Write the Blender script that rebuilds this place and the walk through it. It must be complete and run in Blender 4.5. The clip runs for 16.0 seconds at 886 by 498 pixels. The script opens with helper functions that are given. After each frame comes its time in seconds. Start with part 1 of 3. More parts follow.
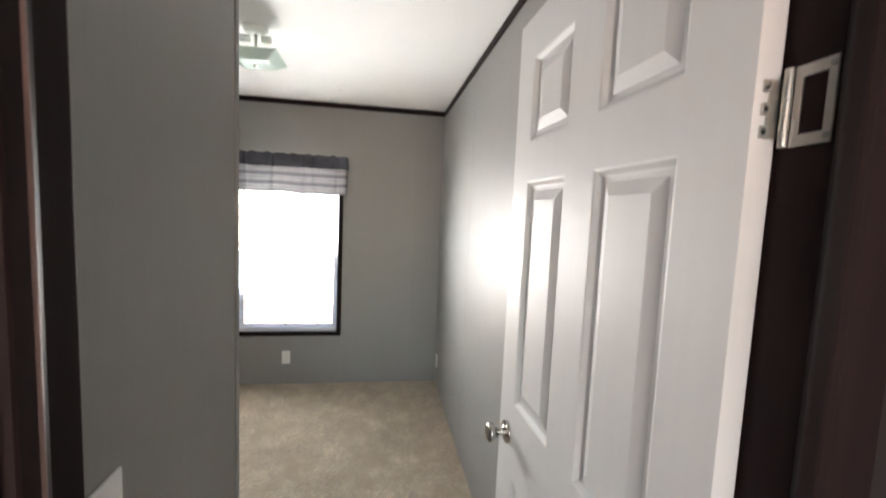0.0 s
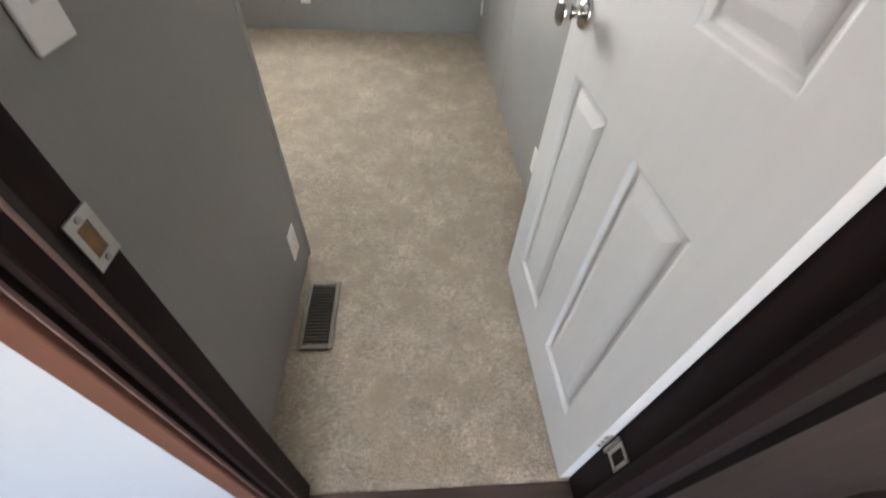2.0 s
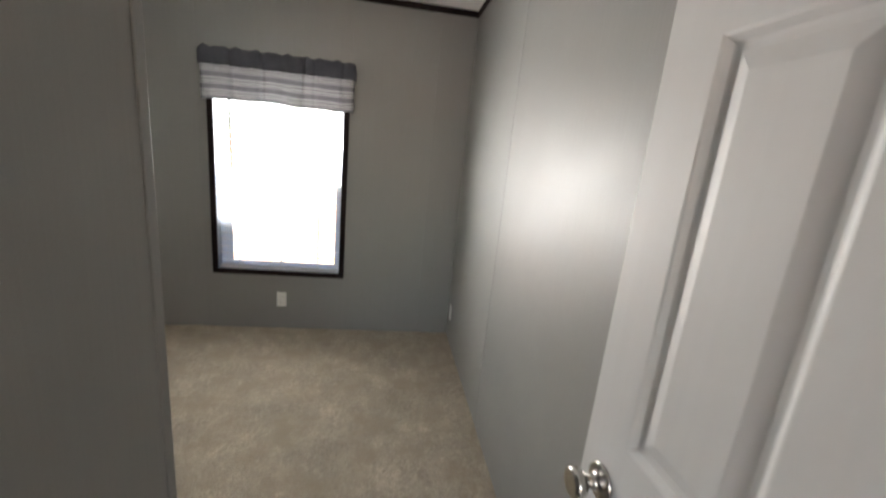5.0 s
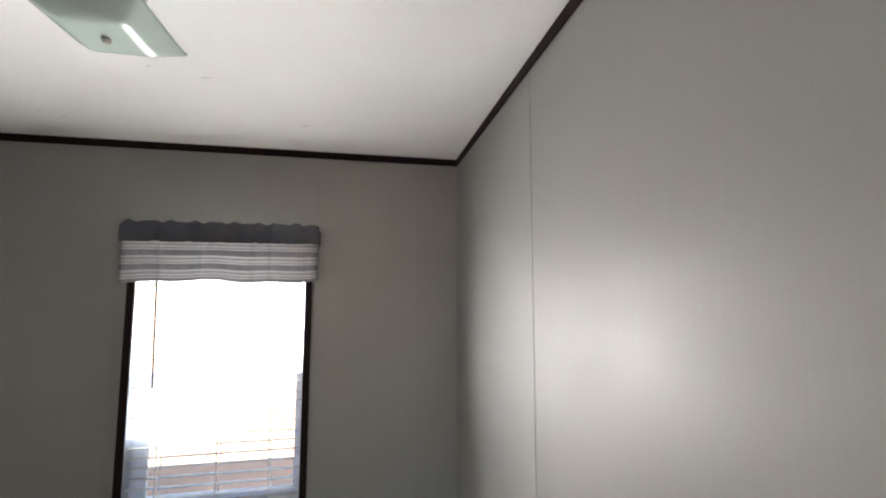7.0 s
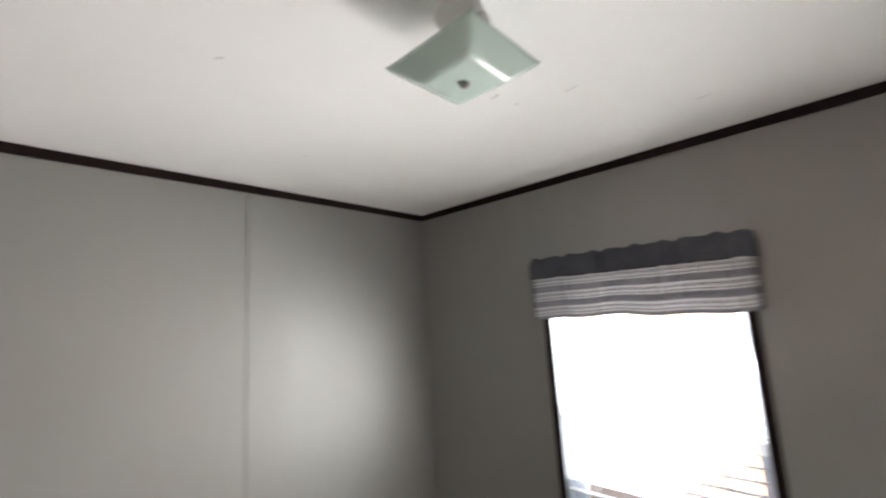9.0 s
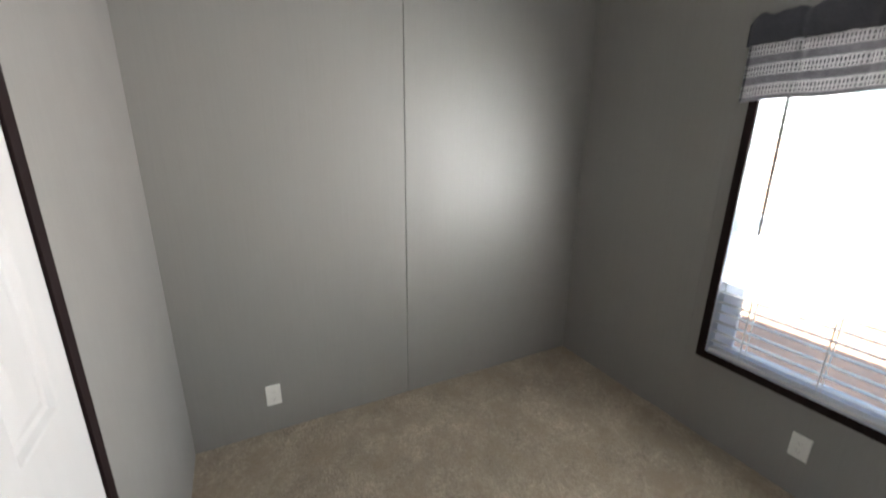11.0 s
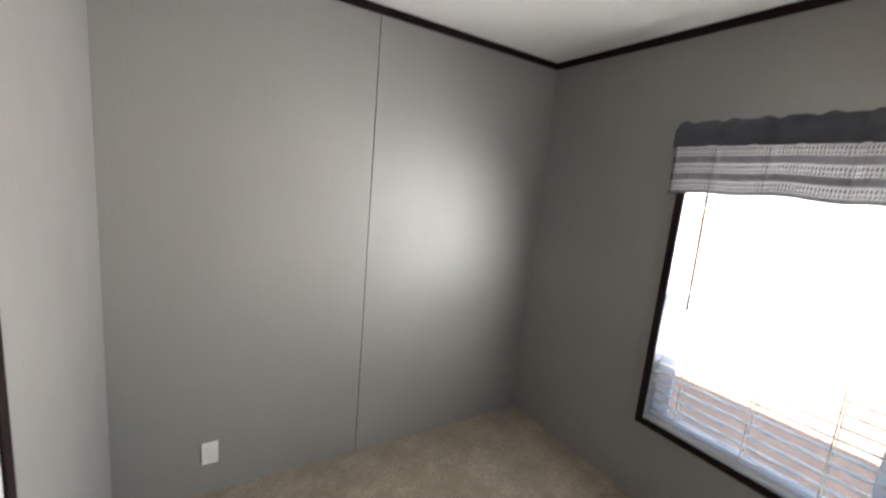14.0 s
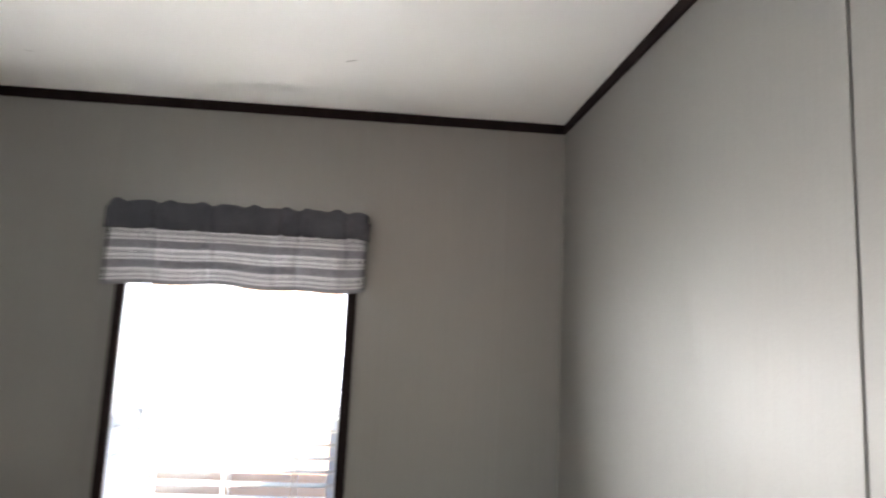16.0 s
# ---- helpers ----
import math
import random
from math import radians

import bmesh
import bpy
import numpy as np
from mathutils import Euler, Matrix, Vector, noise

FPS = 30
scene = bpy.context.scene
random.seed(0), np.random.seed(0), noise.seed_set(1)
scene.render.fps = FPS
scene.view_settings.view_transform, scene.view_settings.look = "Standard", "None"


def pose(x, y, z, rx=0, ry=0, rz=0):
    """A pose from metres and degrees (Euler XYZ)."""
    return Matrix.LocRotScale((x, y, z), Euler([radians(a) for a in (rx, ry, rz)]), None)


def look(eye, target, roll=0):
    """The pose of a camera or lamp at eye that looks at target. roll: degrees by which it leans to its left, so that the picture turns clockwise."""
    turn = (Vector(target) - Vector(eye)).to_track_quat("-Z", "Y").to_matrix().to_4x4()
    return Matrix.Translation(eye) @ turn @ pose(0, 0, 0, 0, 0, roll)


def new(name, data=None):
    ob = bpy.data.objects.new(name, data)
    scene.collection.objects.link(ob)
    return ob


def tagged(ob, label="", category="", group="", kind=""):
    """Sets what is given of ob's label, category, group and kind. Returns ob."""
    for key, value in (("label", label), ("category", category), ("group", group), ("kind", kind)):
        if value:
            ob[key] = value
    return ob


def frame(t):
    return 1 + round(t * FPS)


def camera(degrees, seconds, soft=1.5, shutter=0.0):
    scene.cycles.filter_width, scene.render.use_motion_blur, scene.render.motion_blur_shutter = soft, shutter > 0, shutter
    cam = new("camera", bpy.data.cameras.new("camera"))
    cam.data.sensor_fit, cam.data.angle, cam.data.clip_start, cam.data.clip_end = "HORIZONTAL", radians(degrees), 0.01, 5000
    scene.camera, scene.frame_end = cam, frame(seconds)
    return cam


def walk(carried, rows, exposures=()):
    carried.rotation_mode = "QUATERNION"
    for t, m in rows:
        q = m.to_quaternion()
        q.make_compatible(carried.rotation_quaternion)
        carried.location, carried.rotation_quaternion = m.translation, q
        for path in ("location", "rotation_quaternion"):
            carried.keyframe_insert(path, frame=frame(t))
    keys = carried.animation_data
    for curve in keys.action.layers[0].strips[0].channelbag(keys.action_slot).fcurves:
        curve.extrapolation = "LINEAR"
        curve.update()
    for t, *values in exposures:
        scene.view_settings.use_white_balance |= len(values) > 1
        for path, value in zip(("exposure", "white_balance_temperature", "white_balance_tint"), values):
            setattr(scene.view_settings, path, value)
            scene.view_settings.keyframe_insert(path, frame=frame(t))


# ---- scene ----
cam = camera(95.4, 16.0, soft=2.0, shutter=0.4)
EXPOSURES = [(0.0, 3.91, 6450, 10), (0.5, 3.95, 6450, 9), (1.0, 3.94, 6420, 10), (1.5, 4.08, 6420, 10), (2.0, 4.25, 6420, 10), (2.5, 4.52, 6420, 10), (3.0, 4.52, 6420, 10), (3.5, 4.35, 6420, 10), (4.5, 3.57, 6550, 10), (5.0, 3.47, 6550, 10), (7.5, 3.36, 6430, 12.5), (8.0, 3.41, 6430, 12.5), (8.5, 3.48, 6430, 12.5), (9.0, 3.31, 6430, 12.5), (11.5, 3.32, 6350, 11), (12.0, 3.31, 6350, 11), (12.5, 3.46, 6350, 11), (13.5, 3.50, 6350, 11), (14.5, 3.50, 6430, 12.5), (15.0, 3.6, 6430, 12.5), (15.5, 3.69, 6430, 12.5), (16.0, 3.62, 6430, 12.5)]
SKY, SUN = 0.07, 5.0
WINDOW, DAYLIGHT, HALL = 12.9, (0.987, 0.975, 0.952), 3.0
WALL = (0.255, 0.249, 0.235)
CARPET = (0.50, 0.42, 0.322)
PATH = [
    (0, (-0.202, 0.035, 1.539), (0.115, 2.002, 1.364), 2.5),
    (0.5, (-0.184, 0.084, 1.493), (0.121, 2.001, 1.013), 3.5),
    (1, (-0.194, 0.119, 1.412), (0.054, 1.9, 0.536), 4.1),
    (1.5, (-0.19, 0.158, 1.289), (0.01, 1.714, 0.048), 4.2),
    (2, (-0.193, 0.167, 1.208), (-0.044, 1.511, -0.266), 4.0),
    (2.5, (-0.188, 0.171, 1.166), (-0.074, 1.404, -0.405), 3.8),
    (3, (-0.195, 0.198, 1.189), (-0.109, 1.506, -0.323), 4.1),
    (3.5, (-0.177, 0.258, 1.267), (-0.14, 1.735, -0.08), 4.5),
    (4, (-0.132, 0.33, 1.339), (-0.155, 1.994, 0.23), 4.5),
    (4.5, (-0.144, 0.403, 1.43), (-0.026, 2.22, 0.602), 5.6),
    (5, (-0.224, 0.547, 1.457), (0.074, 2.469, 0.99), 5.6),
    (5.2, (-0.234, 0.592, 1.483), (0.092, 2.533, 1.129), 4.9),
    (7.3, (-0.194, 1.275, 1.651), (0.152, 3.235, 1.849), -0.5),
    (7.5, (-0.195, 1.335, 1.656), (0.127, 3.298, 1.864), -1.2),
    (8, (-0.199, 1.527, 1.697), (-0.154, 3.51, 1.955), -3.2),
    (8.5, (-0.272, 1.598, 1.740), (-0.922, 3.466, 2.046), -4.1),
    (9, (-0.307, 1.575, 1.728), (-1.648, 3.028, 2.029), -3.5),
    (9.2, (-0.292, 1.572, 1.717), (-1.864, 2.782, 1.976), -1.2),
    (11.3, (-0.419, 1.589, 1.48), (-2.064, 2.456, 0.744), 0.2),
    (11.5, (-0.415, 1.601, 1.453), (-2.005, 2.452, 0.589), 0.2),
    (12, (-0.404, 1.617, 1.365), (-1.873, 2.432, 0.281), 0.1),
    (12.5, (-0.398, 1.652, 1.345), (-1.806, 2.444, 0.165), -0.3),
    (13, (-0.405, 1.63, 1.379), (-1.888, 2.492, 0.349), 1.1),
    (13.5, (-0.388, 1.568, 1.49), (-2.007, 2.535, 0.827), 3.7),
    (14, (-0.347, 1.572, 1.605), (-2.012, 2.628, 1.273), 5.3),
    (14.5, (-0.288, 1.579, 1.648), (-1.829, 2.851, 1.564), 6.0),
    (15, (-0.338, 1.591, 1.649), (-1.374, 3.301, 1.694), 5.8),
    (15.5, (-0.284, 1.772, 1.618), (-0.745, 3.710, 1.795), 4.1),
    (16, (-0.256, 1.928, 1.707), (-0.149, 3.917, 1.881), 2.8),
]
walk(cam, [(t, look(eye, target, roll)) for t, eye, target, roll in PATH], EXPOSURES)

# ---- world, sun and daylight ----
SUN_ELEVATION = 45.2
world = bpy.data.worlds.new("sky")
scene.world = world
world.use_nodes = True
wt = world.node_tree
sky = wt.nodes.new("ShaderNodeTexSky")
sky.sky_type = "NISHITA"
sky.sun_disc = False
sky.sun_elevation = radians(SUN_ELEVATION)
sky.sun_rotation = radians(180)
wt.nodes["Background"].inputs["Strength"].default_value = SKY
wt.links.new(sky.outputs["Color"], wt.nodes["Background"].inputs["Color"])
sun = new("sun", bpy.data.lights.new("sun", "SUN"))
sun.data.energy = SUN
sun.data.angle = radians(0.5)
sun.data.color = (1.0, 0.95, 0.88)
sun.rotation_euler = (radians(90 - SUN_ELEVATION), 0, 0)
# the sky's light, in the opening of the bedroom window
daylight = new("window_daylight", bpy.data.lights.new("window_daylight", "AREA"))
daylight.data.shape = "RECTANGLE"
daylight.data.size, daylight.data.size_y = 0.90, 1.10
daylight.data.energy = WINDOW
daylight.data.color = DAYLIGHT
daylight.matrix_world = pose(-0.978, 3.775, 1.36, -108, 0, -14)

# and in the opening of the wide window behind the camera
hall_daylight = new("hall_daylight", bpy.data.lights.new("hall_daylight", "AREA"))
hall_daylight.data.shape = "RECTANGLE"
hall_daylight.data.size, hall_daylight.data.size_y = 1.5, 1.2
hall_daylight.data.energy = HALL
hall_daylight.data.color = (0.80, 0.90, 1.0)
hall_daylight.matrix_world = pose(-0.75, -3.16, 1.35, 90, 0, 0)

# ---- plan ----
XE, XW, XC = 0.342, -2.366, -0.600      # east wall, west wall, closet side wall
YN, YS, YD = 3.600, 1.262, 0.440        # window wall, closet front wall, room side of the door frame
YH = 0.352                              # hall side of the door wall
ZC = 2.420                              # ceiling
JL, JR = -0.468, 0.224                  # door frame faces
WL, WR, WB, WT = -1.448, -0.508, 0.432, 1.900   # window casing, outer
DEPTH = 0.120                           # outer wall thickness


# ---- materials ----
def ramp(nt, fac, stops):
    node = nt.nodes.new("ShaderNodeValToRGB")
    el = node.color_ramp.elements
    while len(el) < len(stops):
        el.new(0.5)
    for e, (p, c) in zip(el, stops):
        e.position = p
        e.color = (*c, 1) if len(c) == 3 else c
    nt.links.new(fac, node.inputs["Fac"])
    return node.outputs["Color"]


def noise_tex(nt, scale=5.0, detail=3.0, rough=0.55, stretch=None, kind="noise"):
    geo = nt.nodes.new("ShaderNodeNewGeometry")
    vec = geo.outputs["Position"]
    if stretch:
        mp = nt.nodes.new("ShaderNodeMapping")
        mp.inputs["Scale"].default_value = stretch
        nt.links.new(vec, mp.inputs["Vector"])
        vec = mp.outputs["Vector"]
    if kind == "voronoi":
        tex = nt.nodes.new("ShaderNodeTexVoronoi")
        tex.inputs["Scale"].default_value = scale
        nt.links.new(vec, tex.inputs["Vector"])
        return tex.outputs["Distance"]
    tex = nt.nodes.new("ShaderNodeTexNoise")
    tex.inputs["Scale"].default_value = scale
    tex.inputs["Detail"].default_value = detail
    tex.inputs["Roughness"].default_value = rough
    nt.links.new(vec, tex.inputs["Vector"])
    return tex.outputs["Fac"]


def maths(nt, op, a, b):
    node = nt.nodes.new("ShaderNodeMath")
    node.operation = op
    for k, v in enumerate((a, b)):
        if isinstance(v, (int, float)):
            node.inputs[k].default_value = v
        else:
            nt.links.new(v, node.inputs[k])
    return node.outputs[0]


def mixed(nt, fac, a, b, mode="MIX"):
    node = nt.nodes.new("ShaderNodeMix")
    node.data_type, node.blend_type = "RGBA", mode
    for slot, v in ((0, fac), (6, a), (7, b)):
        if isinstance(v, (int, float)):
            node.inputs[slot].default_value = v
        elif isinstance(v, tuple):
            node.inputs[slot].default_value = (*v, 1)
        else:
            nt.links.new(v, node.inputs[slot])
    return node.outputs[2]


def shade(name, color, rough=0.5, metal=0.0, grain=(), blotch=None, bump=(), rough_var=None, spec=0.5):
    """A surface: base colour, multiplied by grain layers (texture, low, high), with bump layers (texture, metres)."""
    mat = bpy.data.materials.new(name)
    mat.use_nodes = True
    nt = mat.node_tree
    bsdf = nt.nodes["Principled BSDF"]
    bsdf.inputs["Roughness"].default_value = rough
    bsdf.inputs["Metallic"].default_value = metal
    bsdf.inputs["Specular IOR Level"].default_value = spec
    col = None
    for args, low, high in grain:
        c = ramp(nt, noise_tex(nt, **args), [(0.25, (low,) * 3), (0.75, (high,) * 3)])
        col = mixed(nt, 1.0, color if col is None else col, c, "MULTIPLY")
    if blotch:
        args, other, lo, hi = blotch
        f = ramp(nt, noise_tex(nt, **args), [(lo, (0, 0, 0)), (hi, (1, 1, 1))])
        col = mixed(nt, f, color if col is None else col, other)
    if col is None:
        bsdf.inputs["Base Color"].default_value = (*color, 1)
    else:
        nt.links.new(col, bsdf.inputs["Base Color"])
    if rough_var:
        args, lo, hi = rough_var
        nt.links.new(ramp(nt, noise_tex(nt, **args), [(0.3, (lo,) * 3), (0.7, (hi,) * 3)]), bsdf.inputs["Roughness"])
    last = None
    for args, height in bump:
        node = nt.nodes.new("ShaderNodeBump")
        node.inputs["Strength"].default_value = 1.0
        node.inputs["Distance"].default_value = height
        nt.links.new(noise_tex(nt, **args), node.inputs["Height"])
        if last:
            nt.links.new(last, node.inputs["Normal"])
        last = node.outputs["Normal"]
    if last:
        nt.links.new(last, bsdf.inputs["Normal"])
    return mat


def vary(mat, low, high):
    """A slight tone of its own for each piece."""
    nt = mat.node_tree
    bsdf = nt.nodes["Principled BSDF"]
    info = nt.nodes.new("ShaderNodeObjectInfo")
    tone = ramp(nt, info.outputs["Random"], [(0.0, (low,) * 3), (1.0, (high,) * 3)])
    src = bsdf.inputs["Base Color"].links[0].from_socket
    nt.links.new(mixed(nt, 1.0, src, tone, "MULTIPLY"), bsdf.inputs["Base Color"])


# vinyl-faced gypsum board with a fine vertical weave
M_WALL = shade("wall_vinyl", WALL, 0.50, spec=0.60,
               grain=[(dict(scale=26.0, detail=5.0, rough=0.65, stretch=(9, 9, 0.16)), 0.955, 1.04), (dict(scale=1.0, detail=3.0), 0.95, 1.05),
                      (dict(scale=300.0, detail=1.0), 0.97, 1.03)],
               bump=[(dict(scale=90.0, detail=3.0, stretch=(7, 7, 0.4)), 0.00009), (dict(scale=1.3, detail=2.0), 0.004)],
               rough_var=(dict(scale=3.0, detail=3.0), 0.47, 0.55))
vary(M_WALL, 0.95, 1.05)
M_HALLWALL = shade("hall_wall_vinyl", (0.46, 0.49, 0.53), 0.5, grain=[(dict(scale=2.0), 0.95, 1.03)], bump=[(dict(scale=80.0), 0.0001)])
# near black, far darker than the hall wall left of the door
M_HALLDARK = shade("hall_dark_board", (0.024, 0.018, 0.017), 0.5, spec=0.2, grain=[(dict(scale=2.0), 0.92, 1.05)])
M_CEIL = shade("ceiling_paint", (0.90, 0.89, 0.87), 0.85,
               grain=[(dict(scale=1.3, detail=3.0), 0.95, 1.03)],
               bump=[(dict(scale=220.0, detail=2.0), 0.0004), (dict(scale=2.2, detail=1.0), 0.004)])
M_SPECK = shade("ceiling_scuff", (0.35, 0.33, 0.31), 0.9)
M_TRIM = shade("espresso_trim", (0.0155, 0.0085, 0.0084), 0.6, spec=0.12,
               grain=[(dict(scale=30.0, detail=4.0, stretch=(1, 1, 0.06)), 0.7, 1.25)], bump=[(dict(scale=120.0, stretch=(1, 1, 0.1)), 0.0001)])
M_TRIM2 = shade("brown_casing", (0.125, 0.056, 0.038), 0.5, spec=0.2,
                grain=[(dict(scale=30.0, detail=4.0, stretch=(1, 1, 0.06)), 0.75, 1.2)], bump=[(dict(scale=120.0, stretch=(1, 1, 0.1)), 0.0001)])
# paler trim brown: light caught by the strike-side edges, put into the colour
M_EDGELIGHT = shade("trim_highlight", (0.17, 0.108, 0.095), 0.5, spec=0.3,
               grain=[(dict(scale=40.0, detail=4.0, stretch=(1, 1, 0.1)), 0.65, 1.2)])
M_BOARD = shade("dark_reddish_board", (0.050, 0.035, 0.030), 0.55, spec=0.15, grain=[(dict(scale=18.0, detail=4.0, stretch=(1, 1, 0.08)), 0.6, 1.3)])
M_DOOR = shade("door_paint", (0.605, 0.60, 0.592), 0.50, spec=0.4,
               grain=[(dict(scale=40.0, detail=3.0, stretch=(1, 1, 0.05)), 0.98, 1.015), (dict(scale=2.0), 0.96, 1.02)],
               bump=[(dict(scale=90.0, detail=3.0, stretch=(1, 1, 0.05)), 0.00008)])
M_NICKEL = shade("satin_nickel", (0.52, 0.50, 0.46), 0.30, 0.85, grain=[(dict(scale=60.0), 0.85, 1.1)])
M_CHROME = shade("polished_nickel", (0.50, 0.48, 0.45), 0.17, 1.0, grain=[(dict(scale=40.0), 0.93, 1.03)], bump=[(dict(scale=25.0), 0.0002)])
M_SCREW = shade("screw_steel", (0.35, 0.34, 0.32), 0.35, 1.0)
M_PLATE = shade("white_plastic", (0.82, 0.81, 0.78), 0.3, grain=[(dict(scale=12.0), 0.97, 1.02)])
M_SLOT = shade("plate_slot", (0.50, 0.49, 0.47), 0.6)
M_DARK = shade("dark_gap", (0.02, 0.019, 0.018), 0.8)
M_RAWWOOD = shade("raw_wood", (0.22, 0.125, 0.055), 0.8, grain=[(dict(scale=60.0), 0.6, 1.2)])
M_VENT = shade("register_enamel", (0.17, 0.15, 0.12), 0.45, grain=[(dict(scale=25.0), 0.85, 1.15)])
M_DUCT = shade("duct_shadow", (0.03, 0.03, 0.03), 0.7)
M_VINYL = shade("white_window_vinyl", (0.80, 0.84, 0.90), 0.4, grain=[(dict(scale=6.0), 0.96, 1.02)])
M_SLAT = shade("white_blind_slat", (0.88, 0.88, 0.87), 0.45, grain=[(dict(scale=8.0, stretch=(0.2, 1, 1)), 0.97, 1.02)])
M_CORD = shade("white_cord", (0.80, 0.80, 0.78), 0.8, grain=[(dict(scale=300.0), 0.85, 1.05)])
M_WAND = shade("clear_grey_wand", (0.06, 0.06, 0.065), 0.3)
M_PLANK = shade("laminate_plank", (0.050, 0.033, 0.027), 0.55, spec=0.3,
                grain=[(dict(scale=14.0, detail=5.0, stretch=(0.12, 1.6, 1)), 0.5, 1.5), (dict(scale=2.2), 0.75, 1.2)],
                bump=[(dict(scale=60.0, stretch=(0.1, 1.5, 1)), 0.0003)])
vary(M_PLANK, 0.8, 1.2)
M_GLASSSHADE = shade("frosted_glass_shade", (0.62, 0.72, 0.66), 0.12, grain=[(dict(scale=5.0), 0.97, 1.02)])
M_CANOPY = shade("lamp_canopy", (0.74, 0.74, 0.71), 0.4)
M_GROUND = shade("pale_gravel_ground", (0.43, 0.25, 0.155), 0.95,
                 grain=[(dict(scale=40.0, detail=5.0), 0.6, 1.3), (dict(scale=0.8), 0.8, 1.15)], bump=[(dict(scale=35.0, detail=4.0), 0.01)])
M_SIDING = shade("siding", (0.62, 0.60, 0.55), 0.6, grain=[(dict(scale=3.0), 0.9, 1.05)])
M_ROOF = shade("roof_shingle", (0.12, 0.115, 0.11), 0.9, grain=[(dict(scale=40.0), 0.7, 1.3)])
M_RUBBER = shade("white_rubber_tip", (0.80, 0.79, 0.76), 0.6)
M_FABRIC = shade("charcoal_fabric", (0.080, 0.083, 0.099), 0.9,
                 grain=[(dict(scale=500.0, detail=1.0), 0.7, 1.25), (dict(scale=14.0), 0.85, 1.15)], bump=[(dict(scale=420.0), 0.0006)])


def glass_material():
    mat = bpy.data.materials.new("window_glass")
    mat.use_nodes = True
    nt = mat.node_tree
    out = nt.nodes["Material Output"]
    clear = nt.nodes.new("ShaderNodeBsdfTransparent")
    clear.inputs["Color"].default_value = (0.95, 0.97, 0.96, 1)
    gloss = nt.nodes.new("ShaderNodeBsdfGlossy")
    gloss.inputs["Roughness"].default_value = 0.02
    fres = nt.nodes.new("ShaderNodeFresnel")
    fres.inputs["IOR"].default_value = 1.3
    mix = nt.nodes.new("ShaderNodeMixShader")
    nt.links.new(fres.outputs[0], mix.inputs[0])
    nt.links.new(clear.outputs[0], mix.inputs[1])
    nt.links.new(gloss.outputs[0], mix.inputs[2])
    nt.links.new(mix.outputs[0], out.inputs["Surface"])
    return mat


M_GLASS = glass_material()


def let_through(mat, share, color):
    """Thin stuff that glows with the light behind it."""
    nt = mat.node_tree
    back = nt.nodes.new("ShaderNodeBsdfTranslucent")
    back.inputs["Color"].default_value = (*color, 1)
    mix = nt.nodes.new("ShaderNodeMixShader")
    mix.inputs[0].default_value = share
    nt.links.new(nt.nodes["Principled BSDF"].outputs[0], mix.inputs[1])
    nt.links.new(back.outputs[0], mix.inputs[2])
    nt.links.new(mix.outputs[0], nt.nodes["Material Output"].inputs["Surface"])


let_through(M_SLAT, 0.38, (0.88, 0.88, 0.86))
let_through(M_VINYL, 0.35, (0.80, 0.85, 0.92))
let_through(M_CORD, 0.55, (0.85, 0.85, 0.83))
let_through(M_GLASSSHADE, 0.25, (0.62, 0.74, 0.67))


def carpet_material():
    mat = shade("beige_carpet", CARPET, 0.80, spec=0.3,
                grain=[(dict(scale=240.0, detail=3.0, rough=0.7), 0.58, 1.30), (dict(scale=85.0, detail=3.0, rough=0.65, stretch=(0.8, 1.4, 1)), 0.60, 1.30),
                       (dict(scale=38.0, detail=3.0, rough=0.65), 0.80, 1.15),
                       (dict(scale=13.0, detail=4.0, rough=0.7), 0.80, 1.15), (dict(scale=3.2, detail=4.0, rough=0.6), 0.72, 1.16)],
                blotch=(dict(scale=5.5, detail=5.0, rough=0.62), (CARPET[0] * 0.69, CARPET[1] * 0.67, CARPET[2] * 0.63), 0.46, 0.66),
                bump=[(dict(scale=260.0, detail=3.0), 0.006), (dict(scale=100.0, detail=3.0, stretch=(0.8, 1.4, 1)), 0.009)])
    bsdf = mat.node_tree.nodes["Principled BSDF"]
    bsdf.inputs["Sheen Weight"].default_value = 0.12
    return mat


M_CARPET = carpet_material()


